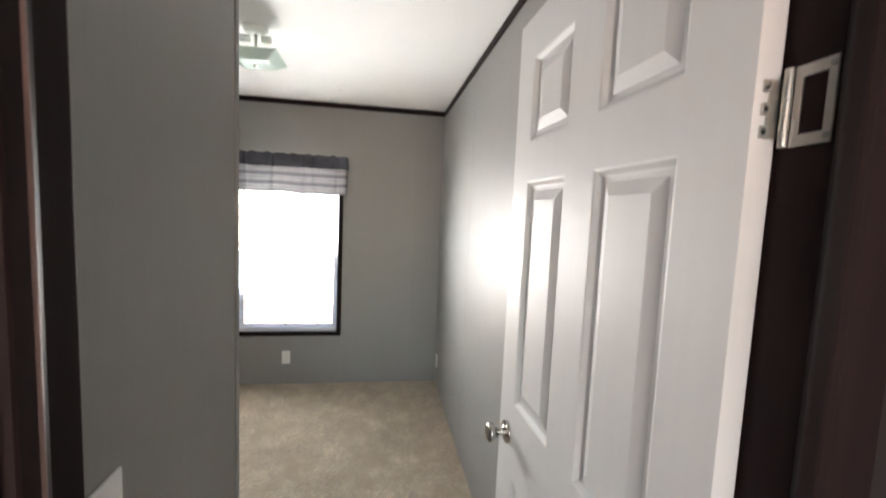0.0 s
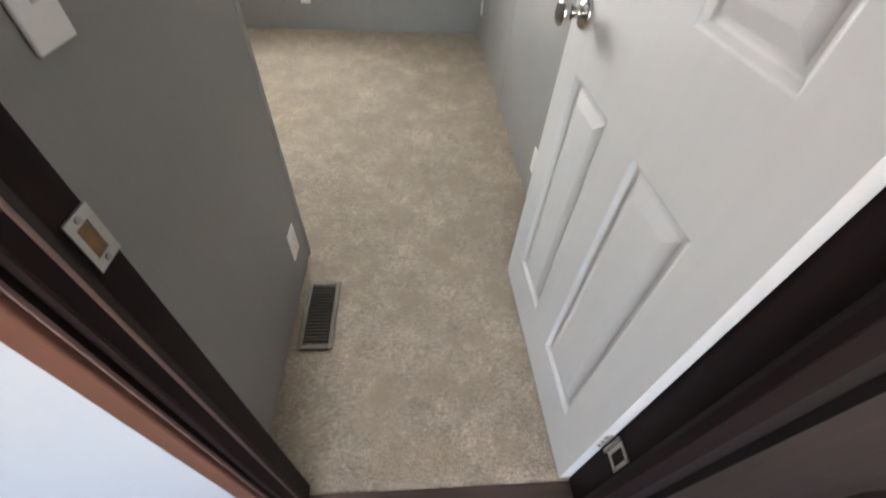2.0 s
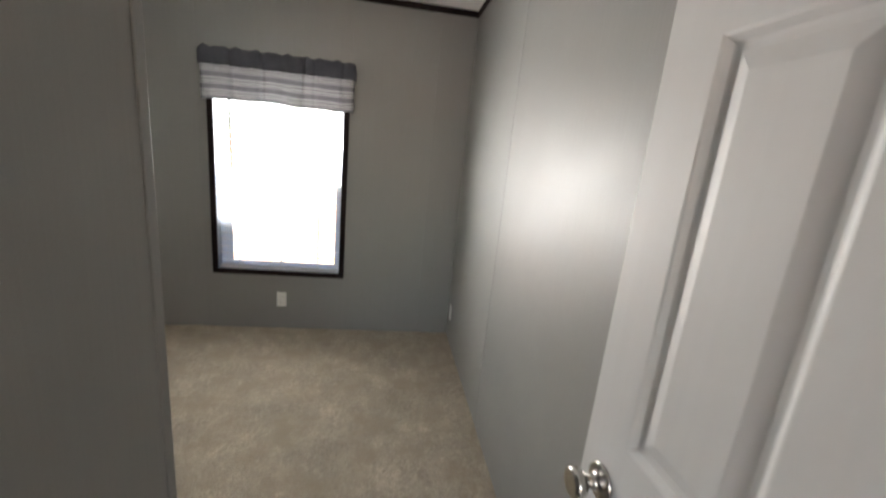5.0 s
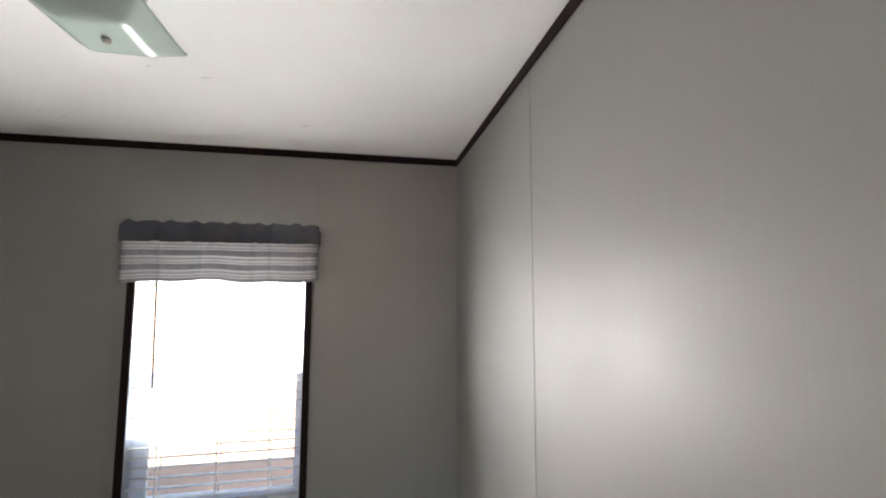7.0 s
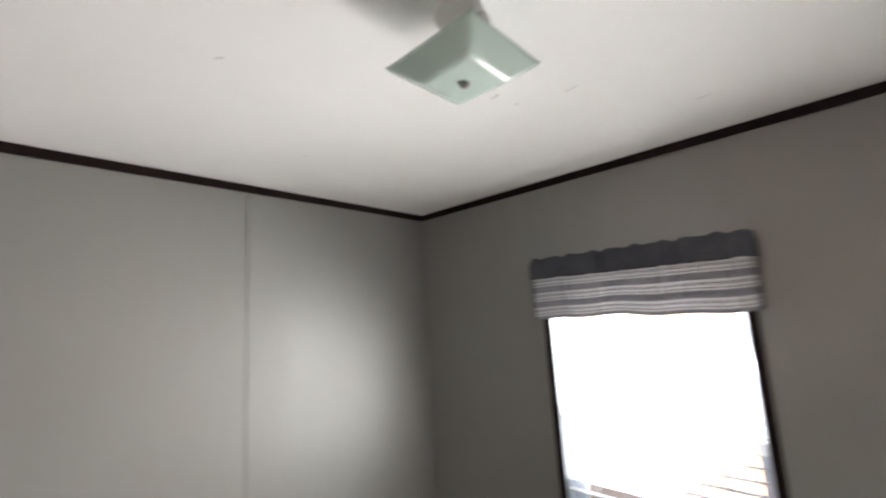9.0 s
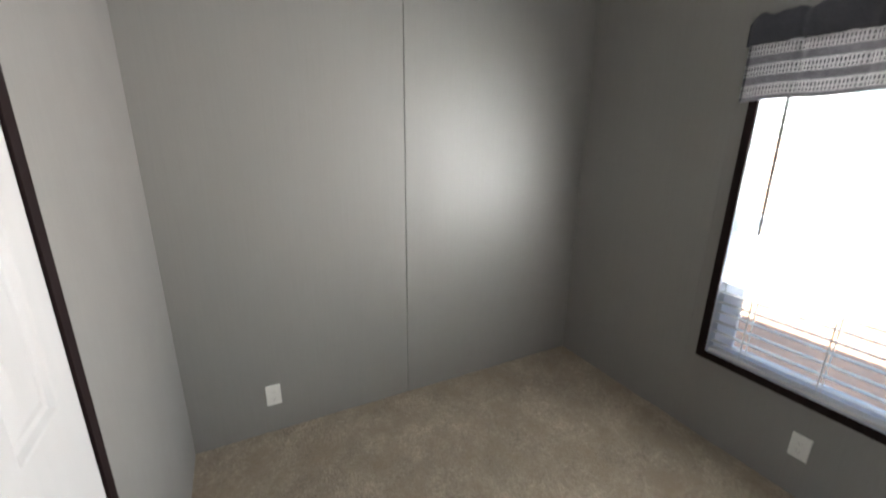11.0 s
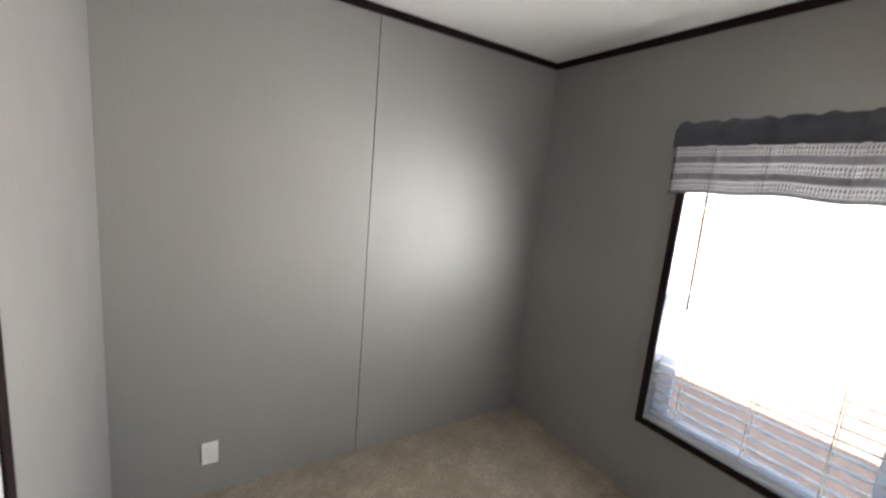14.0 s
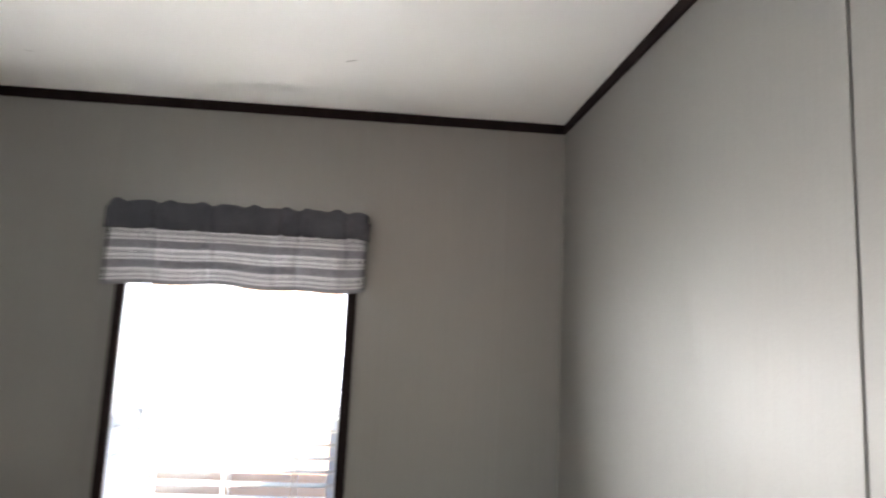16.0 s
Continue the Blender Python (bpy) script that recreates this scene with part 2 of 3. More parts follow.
def stripe_material():
    """Woven valance cloth: bands of white dashes and grey yarn, running level."""
    mat = bpy.data.materials.new("striped_weave")
    mat.use_nodes = True
    nt = mat.node_tree
    bsdf = nt.nodes["Principled BSDF"]
    bsdf.inputs["Roughness"].default_value = 0.9
    uv = nt.nodes.new("ShaderNodeTexCoord")
    sep = nt.nodes.new("ShaderNodeSeparateXYZ")
    nt.links.new(uv.outputs["UV"], sep.inputs[0])
    g, w = (0.265, 0.265, 0.285), (0.60, 0.593, 0.605)
    rows, dashed = [(0.0, g)], [(0.0, (0, 0, 0))]
    for b in (0.014, 0.364, 0.714):
        rows += [(b, w), (b + 0.205, g)]
        dashed += [(b + 0.045, (1, 1, 1)), (b + 0.105, (0, 0, 0)), (b + 0.140, (1, 1, 1)), (b + 0.178, (0, 0, 0))]

    def steps(stops):
        node = nt.nodes.new("ShaderNodeValToRGB")
        node.color_ramp.interpolation = "CONSTANT"
        el = node.color_ramp.elements
        while len(el) < len(stops):
            el.new(0.5)
        for e, (p, c) in zip(el, stops):
            e.position, e.color = p, (*c, 1)
        nt.links.new(sep.outputs["Y"], node.inputs["Fac"])
        return node.outputs["Color"]
    dash = maths(nt, "SINE", maths(nt, "MULTIPLY", sep.outputs["X"], 640.0), 0.0)
    gap = ramp(nt, dash, [(0.0, (0, 0, 0)), (0.25, (1, 1, 1))])
    # the dark dashes stand in two rows of each pale band
    col = mixed(nt, mixed(nt, 1.0, steps(dashed), gap, "MULTIPLY"), steps(rows), (0.15, 0.15, 0.168))
    pick = ramp(nt, noise_tex(nt, scale=60.0, detail=2.0, stretch=(1, 1, 4)), [(0.3, (0.84,) * 3), (0.7, (1.1,) * 3)])
    col = mixed(nt, 1.0, col, pick, "MULTIPLY")
    fine = ramp(nt, noise_tex(nt, scale=350.0, detail=1.0), [(0.3, (0.8,) * 3), (0.7, (1.12,) * 3)])
    col = mixed(nt, 1.0, col, fine, "MULTIPLY")
    nt.links.new(col, bsdf.inputs["Base Color"])
    back = nt.nodes.new("ShaderNodeBsdfTranslucent")
    nt.links.new(col, back.inputs["Color"])
    mix = nt.nodes.new("ShaderNodeMixShader")
    mix.inputs[0].default_value = 0.24
    nt.links.new(bsdf.outputs[0], mix.inputs[1])
    nt.links.new(back.outputs[0], mix.inputs[2])
    nt.links.new(mix.outputs[0], nt.nodes["Material Output"].inputs["Surface"])
    return mat


M_STRIPE = stripe_material()


# ---- mesh helpers ----
def box(bm, x0, x1, y0, y1, z0, z1, bevel=0.0, segments=2):
    made = bmesh.ops.create_cube(bm, size=1.0)["verts"]
    for v in made:
        v.co = Vector(((x0 + x1) / 2 + v.co.x * (x1 - x0), (y0 + y1) / 2 + v.co.y * (y1 - y0), (z0 + z1) / 2 + v.co.z * (z1 - z0)))
    if bevel:
        edges = {e for v in made for e in v.link_edges}
        bmesh.ops.bevel(bm, geom=list(edges), offset=bevel, segments=segments, affect="EDGES", profile=0.5)
    return bm


def boxed(*size, bevel=0.0, segments=2):
    return box(bmesh.new(), *size, bevel=bevel, segments=segments)


def lathe(profile, steps=28, axis="z", bm=None):
    """A turned shape from (radius, height) pairs; axis: the way of its height."""
    bm = bm or bmesh.new()
    rings = []
    for r, h in profile:
        ring = []
        for k in range(steps):
            a = 2 * math.pi * k / steps
            c, s = r * math.cos(a), r * math.sin(a)
            ring.append(bm.verts.new({"z": (c, s, h), "x": (h, c, s), "y": (s, h, c)}[axis]))
        rings.append(ring)
    for a, b in zip(rings, rings[1:]):
        for k in range(steps):
            bm.faces.new((a[k], a[(k + 1) % steps], b[(k + 1) % steps], b[k]))
    bm.faces.new(rings[0][::-1])
    bm.faces.new(rings[-1])
    bmesh.ops.recalc_face_normals(bm, faces=bm.faces)
    bm.normal_update()
    along = "xyz".index(axis)
    for f in bm.faces:
        f.smooth = abs(f.normal[along]) < 0.95
    return bm


def moved(bm, m):
    bmesh.ops.transform(bm, matrix=m, verts=bm.verts)
    return bm


def mesh_of(name, bm, material):
    me = bpy.data.meshes.new(name)
    bm.normal_update()
    bm.to_mesh(me)
    bm.free()
    me.materials.append(material)
    return me


def part(name, bm, material, parent=None, label=""):
    ob = new(name, mesh_of(name, bm, material))
    if parent:
        ob.parent = parent
    if label:
        ob["label"] = label
    return ob


def thing(name, m, label, category, group="", kind=""):
    ob = new(name)
    ob.matrix_basis = m
    ob.empty_display_size = 0.05
    return tagged(ob, label, category, group, kind)


def structure(name, bm, material, label, category):
    return tagged(part(name, bm, material), label, category, "", "structure")


# ---- the ground outside and the shell ----
ground = structure("ground", boxed(-400, 400, -400, 400, -1.0, -0.75), M_GROUND, "pale gravel and dirt ground outside the window", "ground")

SKIN = 0.006        # board thickness


def wall(name, boxes, label):
    bm = bmesh.new()
    for b in boxes:
        box(bm, *b)
    return structure(name, bm, M_SIDING if name == "wall_north" else M_DARK, label, "wall")


def panel(parent, x0, x1, y0, y1, z0, z1, material=None):
    return part("wall_panel", boxed(x0, x1, y0, y1, z0, z1, bevel=0.0002, segments=1), material or M_WALL, parent)


Z0, Z1 = -0.03, ZC + 0.02
OL, OR, OB, OT = WL + 0.034, WR - 0.034, WB + 0.032, WT - 0.018   # rough opening
wall_north = wall("wall_north", [
    (-3.4, OL, YN + SKIN, YN + DEPTH, Z0 - 0.3, Z1), (OR, 3.4, YN + SKIN, YN + DEPTH, Z0 - 0.3, Z1),
    (OL, OR, YN + SKIN, YN + DEPTH, Z0 - 0.3, OB), (OL, OR, YN + SKIN, YN + DEPTH, OT, Z1)],
    "grey vinyl panel wall round the window")
G = 0.0003
for x0, x1, z0, z1 in ((XW, -1.506, Z0, Z1), (-1.506, -0.503, Z0, OB), (-1.506, -0.503, OT, Z1), (-1.506, OL, OB, OT), (OR, -0.503, OB, OT),
                       (-0.503, 0.090, Z0, Z1), (0.090, XE, Z0, Z1)):
    g0 = G if x0 in (-1.506, -0.503, 0.090) else 0
    g1 = G if x1 in (-1.506, -0.503, 0.090) else 0
    panel(wall_north, x0 + g0, x1 - g1, YN, YN + SKIN, z0, z1)

wall_west = wall("wall_west", [(XW - 0.09, XW - SKIN, 0.30, YN, Z0, Z1)], "grey vinyl panel wall with one dark seam")
SEAM_W = 2.372
panel(wall_west, XW - SKIN, XW, YS, SEAM_W - 0.0022, Z0, Z1)
panel(wall_west, XW - SKIN, XW, SEAM_W + 0.0022, YN, Z0, Z1)

wall_east = wall("wall_east", [(XE + SKIN, XE + 0.09, YH + 0.09, YN, Z0, Z1)], "grey vinyl panel wall with dark seams")
SEAM_E = 2.446
for y0, y1 in ((YD - 0.01, SEAM_E - 1.22), (SEAM_E - 1.22, SEAM_E), (SEAM_E, YN)):
    panel(wall_east, XE, XE + SKIN, y0 + 0.0024, y1 - 0.0024, Z0, Z1)

wall_closet = wall("wall_closet_side", [(XC - 0.08, XC - SKIN, YD - 0.02, YS - SKIN, Z0, Z1)], "grey vinyl closet side wall beside the entry")
panel(wall_closet, XC - SKIN, XC, YD - 0.01, YS, Z0, Z1)

CL, CR, CT = -1.345, -0.780, 2.050       # closet door leaf
wall_south = wall("wall_closet_front", [
    (XW, CL - 0.045, YS - 0.08, YS - SKIN, Z0, Z1), (CR + 0.045, XC - 0.08, YS - 0.08, YS - SKIN, Z0, Z1),
    (CL - 0.045, CR + 0.045, YS - 0.08, YS - SKIN, CT + 0.045, Z1)], "grey vinyl closet front wall")
panel(wall_south, XW, CL - 0.045, YS - SKIN, YS, Z0, Z1)
panel(wall_south, CR + 0.045, XC - SKIN, YS - SKIN, YS, Z0, Z1)
panel(wall_south, CL - 0.045, CR + 0.045, YS - SKIN, YS, CT + 0.045, Z1)
closet_back = wall("wall_closet_back", [(XW, XC - 0.08, 0.43, 0.47, Z0, Z1)], "plain closed back of the closet")

DH = 2.065                               # head of the entry opening
wall_door = wall("wall_entry", [
    (-3.2, JL - 0.02, YH + SKIN, YD - 0.012, Z0, Z1), (JR + 0.02, 3.2, YH + SKIN, YD - 0.012, Z0, Z1),
    (JL - 0.02, JR + 0.02, YH + SKIN, YD - 0.012, DH + 0.02, Z1)], "wall between hall and bedroom with the door opening")
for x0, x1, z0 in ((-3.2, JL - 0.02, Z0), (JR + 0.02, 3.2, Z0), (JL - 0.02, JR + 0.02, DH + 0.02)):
    panel(wall_door, x0, x1, YH, YH + SKIN, z0, Z1, M_HALLWALL if x0 < JL else M_HALLDARK)
for x0, x1, z0 in ((XC, JL - 0.02, Z0), (JR + 0.02, XE, Z0), (JL - 0.02, JR + 0.02, DH + 0.02)):
    panel(wall_door, x0, x1, YD - 0.012, YD - 0.004, z0, Z1)

# hall and living space behind the camera, with its own window
HY = -3.2
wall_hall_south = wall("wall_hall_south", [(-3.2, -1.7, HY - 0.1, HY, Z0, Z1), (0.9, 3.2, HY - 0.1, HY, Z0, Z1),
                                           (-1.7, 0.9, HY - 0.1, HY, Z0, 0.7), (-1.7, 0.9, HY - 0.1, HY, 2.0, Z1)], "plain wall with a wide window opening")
wall_hall_west = wall("wall_hall_west", [(-3.3, -3.2, HY, YH + SKIN, Z0, Z1)], "plain hall wall")
wall_hall_east = wall("wall_hall_east", [(3.2, 3.3, HY, YH + SKIN, Z0, Z1)], "plain hall wall")
for ob in (wall_hall_south, wall_hall_west, wall_hall_east):
    ob.data.materials[0] = M_HALLWALL

ceiling = structure("ceiling", boxed(-3.4, 3.4, HY - 0.2, YN + DEPTH, ZC, ZC + 0.06), M_CEIL, "white smooth ceiling with faint scuffs", "ceiling")
bm = bmesh.new()
prof = [(-3.7, 2.50), (-3.7, 2.62), (0.1, 3.4), (3.95, 2.62), (3.95, 2.50)]
ends = [[bm.verts.new((x, y, z)) for y, z in prof] for x in (-6, 6)]
for k in range(5):
    bm.faces.new((ends[0][k], ends[0][(k + 1) % 5], ends[1][(k + 1) % 5], ends[1][k]))
bm.faces.new(ends[0]), bm.faces.new(ends[1][::-1])
bmesh.ops.recalc_face_normals(bm, faces=bm.faces)
roof = structure("roof", bm, M_ROOF, "low gabled roof over the home", "roof")
floor_deck = structure("floor_deck", boxed(-3.4, 3.4, HY - 0.1, YN + DEPTH, -0.12, -0.03), M_PLANK, "dark wood floor deck", "floor")


# ---- crown moulding ----
def crown(name, x0, x1, y0, y1, label="espresso brown strip moulding under the ceiling"):
    return structure(name, boxed(x0, x1, y0, y1, ZC - 0.042, ZC - 0.001, bevel=0.003), M_TRIM, label, "moulding")


crown("trim_north", XW, XE, YN - 0.010, YN - 0.0005)
crown("trim_west", XW + 0.0005, XW + 0.010, YS + 0.011, YN - 0.011)
crown("trim_east", XE - 0.010, XE - 0.0005, YD, YN - 0.011)
crown("trim_closet_side", XC + 0.0005, XC + 0.010, YD, YS + 0.010)
crown("trim_closet_front", XW + 0.011, XC + 0.0002, YS + 0.0005, YS + 0.010)

# outside corner moulding of the closet
bm = bmesh.new()
box(bm, XC - 0.0005, XC + 0.004, YS - 0.022, YS + 0.0035, 0.0, ZC - 0.043, bevel=0.0018)
box(bm, XC - 0.022, XC - 0.001, YS + 0.0005, YS + 0.004, 0.0, ZC - 0.043, bevel=0.0012)
structure("trim_corner", bm, M_WALL, "grey outside corner moulding", "moulding")


# ---- carpet ----
def carpet():
    step = 0.012
    nx, ny = int((XE - XW) / step), int((YN - YD + 0.02) / step)
    sx, sy = (XE - XW) / nx, (YN - YD + 0.022) / ny
    ys = YD - 0.022
    verts, faces, ids = [], [], {}

    def vid(i, j):
        if (i, j) not in ids:
            x, y = XW + i * sx, ys + j * sy
            z = 0.0035 * noise.noise((x * 7, y * 7, 0.3)) + 0.0022 * noise.noise((x * 31, y * 31, 2.1)) + 0.0026 * noise.noise((x * 66, y * 66, 5.0))
            z -= 0.012 * max(0.0, 1 - (y - ys) / 0.02)
            # a groove pressed into the pile
            along = ((x + 1.477) * -0.515 + (y - 1.619) * 0.857)
            off = (x + 1.477) * 0.857 + (y - 1.619) * 0.515
            if 0 < along < 0.27:
                z -= 0.027 * min(1.0, along / 0.06, (0.27 - along) / 0.06) * math.exp(-(off / 0.015) ** 2)
            if -0.568 < x < -0.465 and 0.836 < y < 1.100:    # cut out under the register
                z = -0.02
            ids[i, j] = len(verts)
            verts.append((x, y, z))
        return ids[i, j]
    for j in range(ny):
        for i in range(nx):
            if XW + (i + 1) * sx < XC - 0.02 and ys + (j + 1) * sy < YS - 0.02:
                continue
            faces.append((vid(i, j), vid(i + 1, j), vid(i + 1, j + 1), vid(i, j + 1)))
    me = bpy.data.meshes.new("floor")
    me.from_pydata(verts, [], faces)
    me.materials.append(M_CARPET)
    for p in me.polygons:
        p.use_smooth = True
    return tagged(new("floor", me), "beige cut-pile carpet with trodden patches", "carpet", "", "structure")


carpet()


# ---- entry door frame ----
def door_frame():
    frame_ob = thing("door_frame", pose(0, 0, 0), "dark espresso door frame with brown casing", "door frame", kind="structure")
    for name, x0, x1 in (("jamb_strike", JL - 0.019, JL), ("jamb_hinge", JR, JR + 0.019)):
        part(name, boxed(x0, x1, YH - 0.006, YD, -0.02, DH, bevel=0.0015), M_TRIM, frame_ob)
    part("jamb_head", boxed(JL - 0.019, JR + 0.019, YH - 0.008, YD, DH, DH + 0.019, bevel=0.0015), M_TRIM, frame_ob)
    for name, x, sign in (("stop_strike", JL, 1), ("stop_hinge", JR, -1)):
        bm = bmesh.new()
        prof = [(0.0003, -0.041), (0.0025, -0.041), (0.0085, -0.053), (0.0105, -0.058), (0.011, -0.062), (0.011, -0.080), (0.0095, -0.083), (0.0003, -0.083)]
        if name == "stop_hinge":         # narrower, clear of the hinge plates
            prof = [(a, -0.106 + (b + 0.083) * 0.68) for a, b in prof]
        low, high = ([bm.verts.new((x + sign * a, YD + b, z)) for a, b in prof] for z in (-0.02, DH - 0.012))
        for k in range(len(prof)):
            bm.faces.new((low[k], low[(k + 1) % len(prof)], high[(k + 1) % len(prof)], high[k]))
        bm.faces.new(low), bm.faces.new(high)
        bmesh.ops.recalc_face_normals(bm, faces=bm.faces)
        part(name, bm, M_TRIM, frame_ob)
    part("stop_head", boxed(JL + 0.0003, JR - 0.0003, YD - 0.083, YD - 0.042, DH - 0.011, DH - 0.0003, bevel=0.003), M_TRIM, frame_ob)
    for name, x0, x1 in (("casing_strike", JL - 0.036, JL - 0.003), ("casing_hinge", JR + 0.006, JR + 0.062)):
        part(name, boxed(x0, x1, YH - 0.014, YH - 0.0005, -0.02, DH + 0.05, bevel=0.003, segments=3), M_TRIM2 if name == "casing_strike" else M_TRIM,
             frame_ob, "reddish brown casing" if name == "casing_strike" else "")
    part("casing_head", boxed(JL - 0.042, JR + 0.062, YH - 0.014, YH - 0.0005, DH + 0.051, DH + 0.10, bevel=0.003), M_TRIM2, frame_ob)
    # highlights on two edges of the strike side, added as thin paler strips
    part("worn_edge", moved(lathe([(0.0, -0.02), (0.0034, -0.02), (0.0034, DH - 0.014), (0.0, DH - 0.014)], 10), pose(JL + 0.0092, YD - 0.060, 0)), M_EDGELIGHT, frame_ob, "pinkish brown highlight painted along the stop edge")
    part("worn_edge", boxed(JL - 0.0012, JL + 0.0012, YH - 0.0068, YH - 0.002, -0.02, DH - 0.014, bevel=0.0008), M_EDGELIGHT, frame_ob)
    # strike plate with its mortise and two screws
    sy, sz = YD - 0.016, 0.945
    bm = bmesh.new()
    x0, x1 = JL + 0.0003, JL + 0.0022
    for b in ((sy - 0.016, sy - 0.009, sz - 0.028, sz + 0.028), (sy + 0.007, sy + 0.0165, sz - 0.028, sz + 0.028),
              (sy - 0.009, sy + 0.007, sz + 0.0165, sz + 0.028), (sy - 0.009, sy + 0.007, sz - 0.028, sz - 0.0165)):
        box(bm, x0, x1, *b)
    strike = part("strike_plate", bm, M_NICKEL, frame_ob, "satin nickel strike plate")
    part("mortise", boxed(JL + 0.0002, JL + 0.0008, sy - 0.0088, sy + 0.0068, sz - 0.0163, sz + 0.0163), M_RAWWOOD, strike, "raw wood latch mortise")
    for dz in (-0.0222, 0.0222):
        part("screw", moved(lathe([(0.0, 0.0), (0.0036, 0.0), (0.0032, 0.0012), (0.0008, 0.0014)], 12, "x"), pose(x1, sy - 0.001, sz + dz)), M_SCREW, strike)
    # edge of a dark board further along the hall wall
    structure("hall_board", boxed(JR + 0.150, JR + 0.72, YH - 0.016, YH - 0.0005, -0.02, DH + 0.1, bevel=0.003), M_BOARD, "dark reddish brown board on the hall wall", "panelling")
    structure("hall_board_edge", boxed(JR + 0.146, JR + 0.1495, YH - 0.018, YH - 0.0005, -0.02, DH + 0.1, bevel=0.001), M_HALLDARK, "near-black edge strip of the hall board", "moulding")


door_frame()


# ---- six-panel doors ----
def panelled_face(w, h, panels, thick):
    """A door leaf in x (width), z (height); its faces at y = 0 and y = -thick, with sunk and raised panels on the y = 0 face."""
    bm = bmesh.new()
    xs = sorted({0.0, w} | {p[k] for p in panels for k in (0, 1)})
    zs = sorted({0.0, h} | {p[k] for p in panels for k in (2, 3)})

    def quad(*pts):
        bm.faces.new([bm.verts.new(p) for p in pts])
    for a, b in zip(xs, xs[1:]):
        for c, d in zip(zs, zs[1:]):
            cx, cz = (a + b) / 2, (c + d) / 2
            if any(p[0] < cx < p[1] and p[2] < cz < p[3] for p in panels):
                continue
            for y in (0.0, -thick):
                quad((a, y, c), (b, y, c), (b, y, d), (a, y, d))
    # rings: edge bead, cove, flat sunk margin, raised bevel, field
    rings = [(0.0, 0.0), (0.004, -0.0015), (0.012, -0.0095), (0.016, -0.0105), (0.024, -0.0105), (0.047, -0.0025), (0.049, -0.0020)]
    for x0, x1, z0, z1 in panels:
        for side in (0, 1):
            last = None
            for inset, depth in rings:
                y = depth if side == 0 else -thick - depth
                ring = [(x0 + inset, y, z0 + inset), (x1 - inset, y, z0 + inset), (x1 - inset, y, z1 - inset), (x0 + inset, y, z1 - inset)]
                if last:
                    for k in range(4):
                        quad(last[k], last[(k + 1) % 4], ring[(k + 1) % 4], ring[k])
                last = ring
            quad(*last)
    for pts in (((0, 0, 0), (w, 0, 0), (w, -thick, 0), (0, -thick, 0)), ((0, 0, h), (w, 0, h), (w, -thick, h), (0, -thick, h)),
                ((0, 0, 0), (0, 0, h), (0, -thick, h), (0, -thick, 0)), ((w, 0, 0), (w, 0, h), (w, -thick, h), (w, -thick, 0))):
        quad(*pts)
    bmesh.ops.remove_doubles(bm, verts=bm.verts, dist=0.00005)
    bmesh.ops.recalc_face_normals(bm, faces=bm.faces)
    return bm


def six_panels(w, h):
    s = w * 0.14
    m = w * 0.155
    pw = (w - 2 * s - m) / 2
    out = []
    for z0, z1 in ((0.165, 0.805), (1.010, 1.610), (1.712, 1.922)):
        for x0 in (s, s + pw + m):
            out.append((x0, x0 + pw, z0, z1))
    return out


KNOB = [(0.0, 0.0), (0.031, 0.0), (0.0325, 0.003), (0.030, 0.007), (0.020, 0.010), (0.0115, 0.013), (0.0105, 0.022), (0.0125, 0.030),
        (0.0205, 0.036), (0.0255, 0.044), (0.0268, 0.051), (0.0250, 0.056), (0.020, 0.0590), (0.012, 0.0600), (0.0, 0.0600)]


def door_knob(parent, x, z, sign):
    knob = part("knob", moved(lathe(KNOB, 32, "y"), pose(x, 0, z) @ Matrix.Diagonal((1, sign, 1, 1))), M_CHROME, parent, "polished nickel round knob")
    return knob


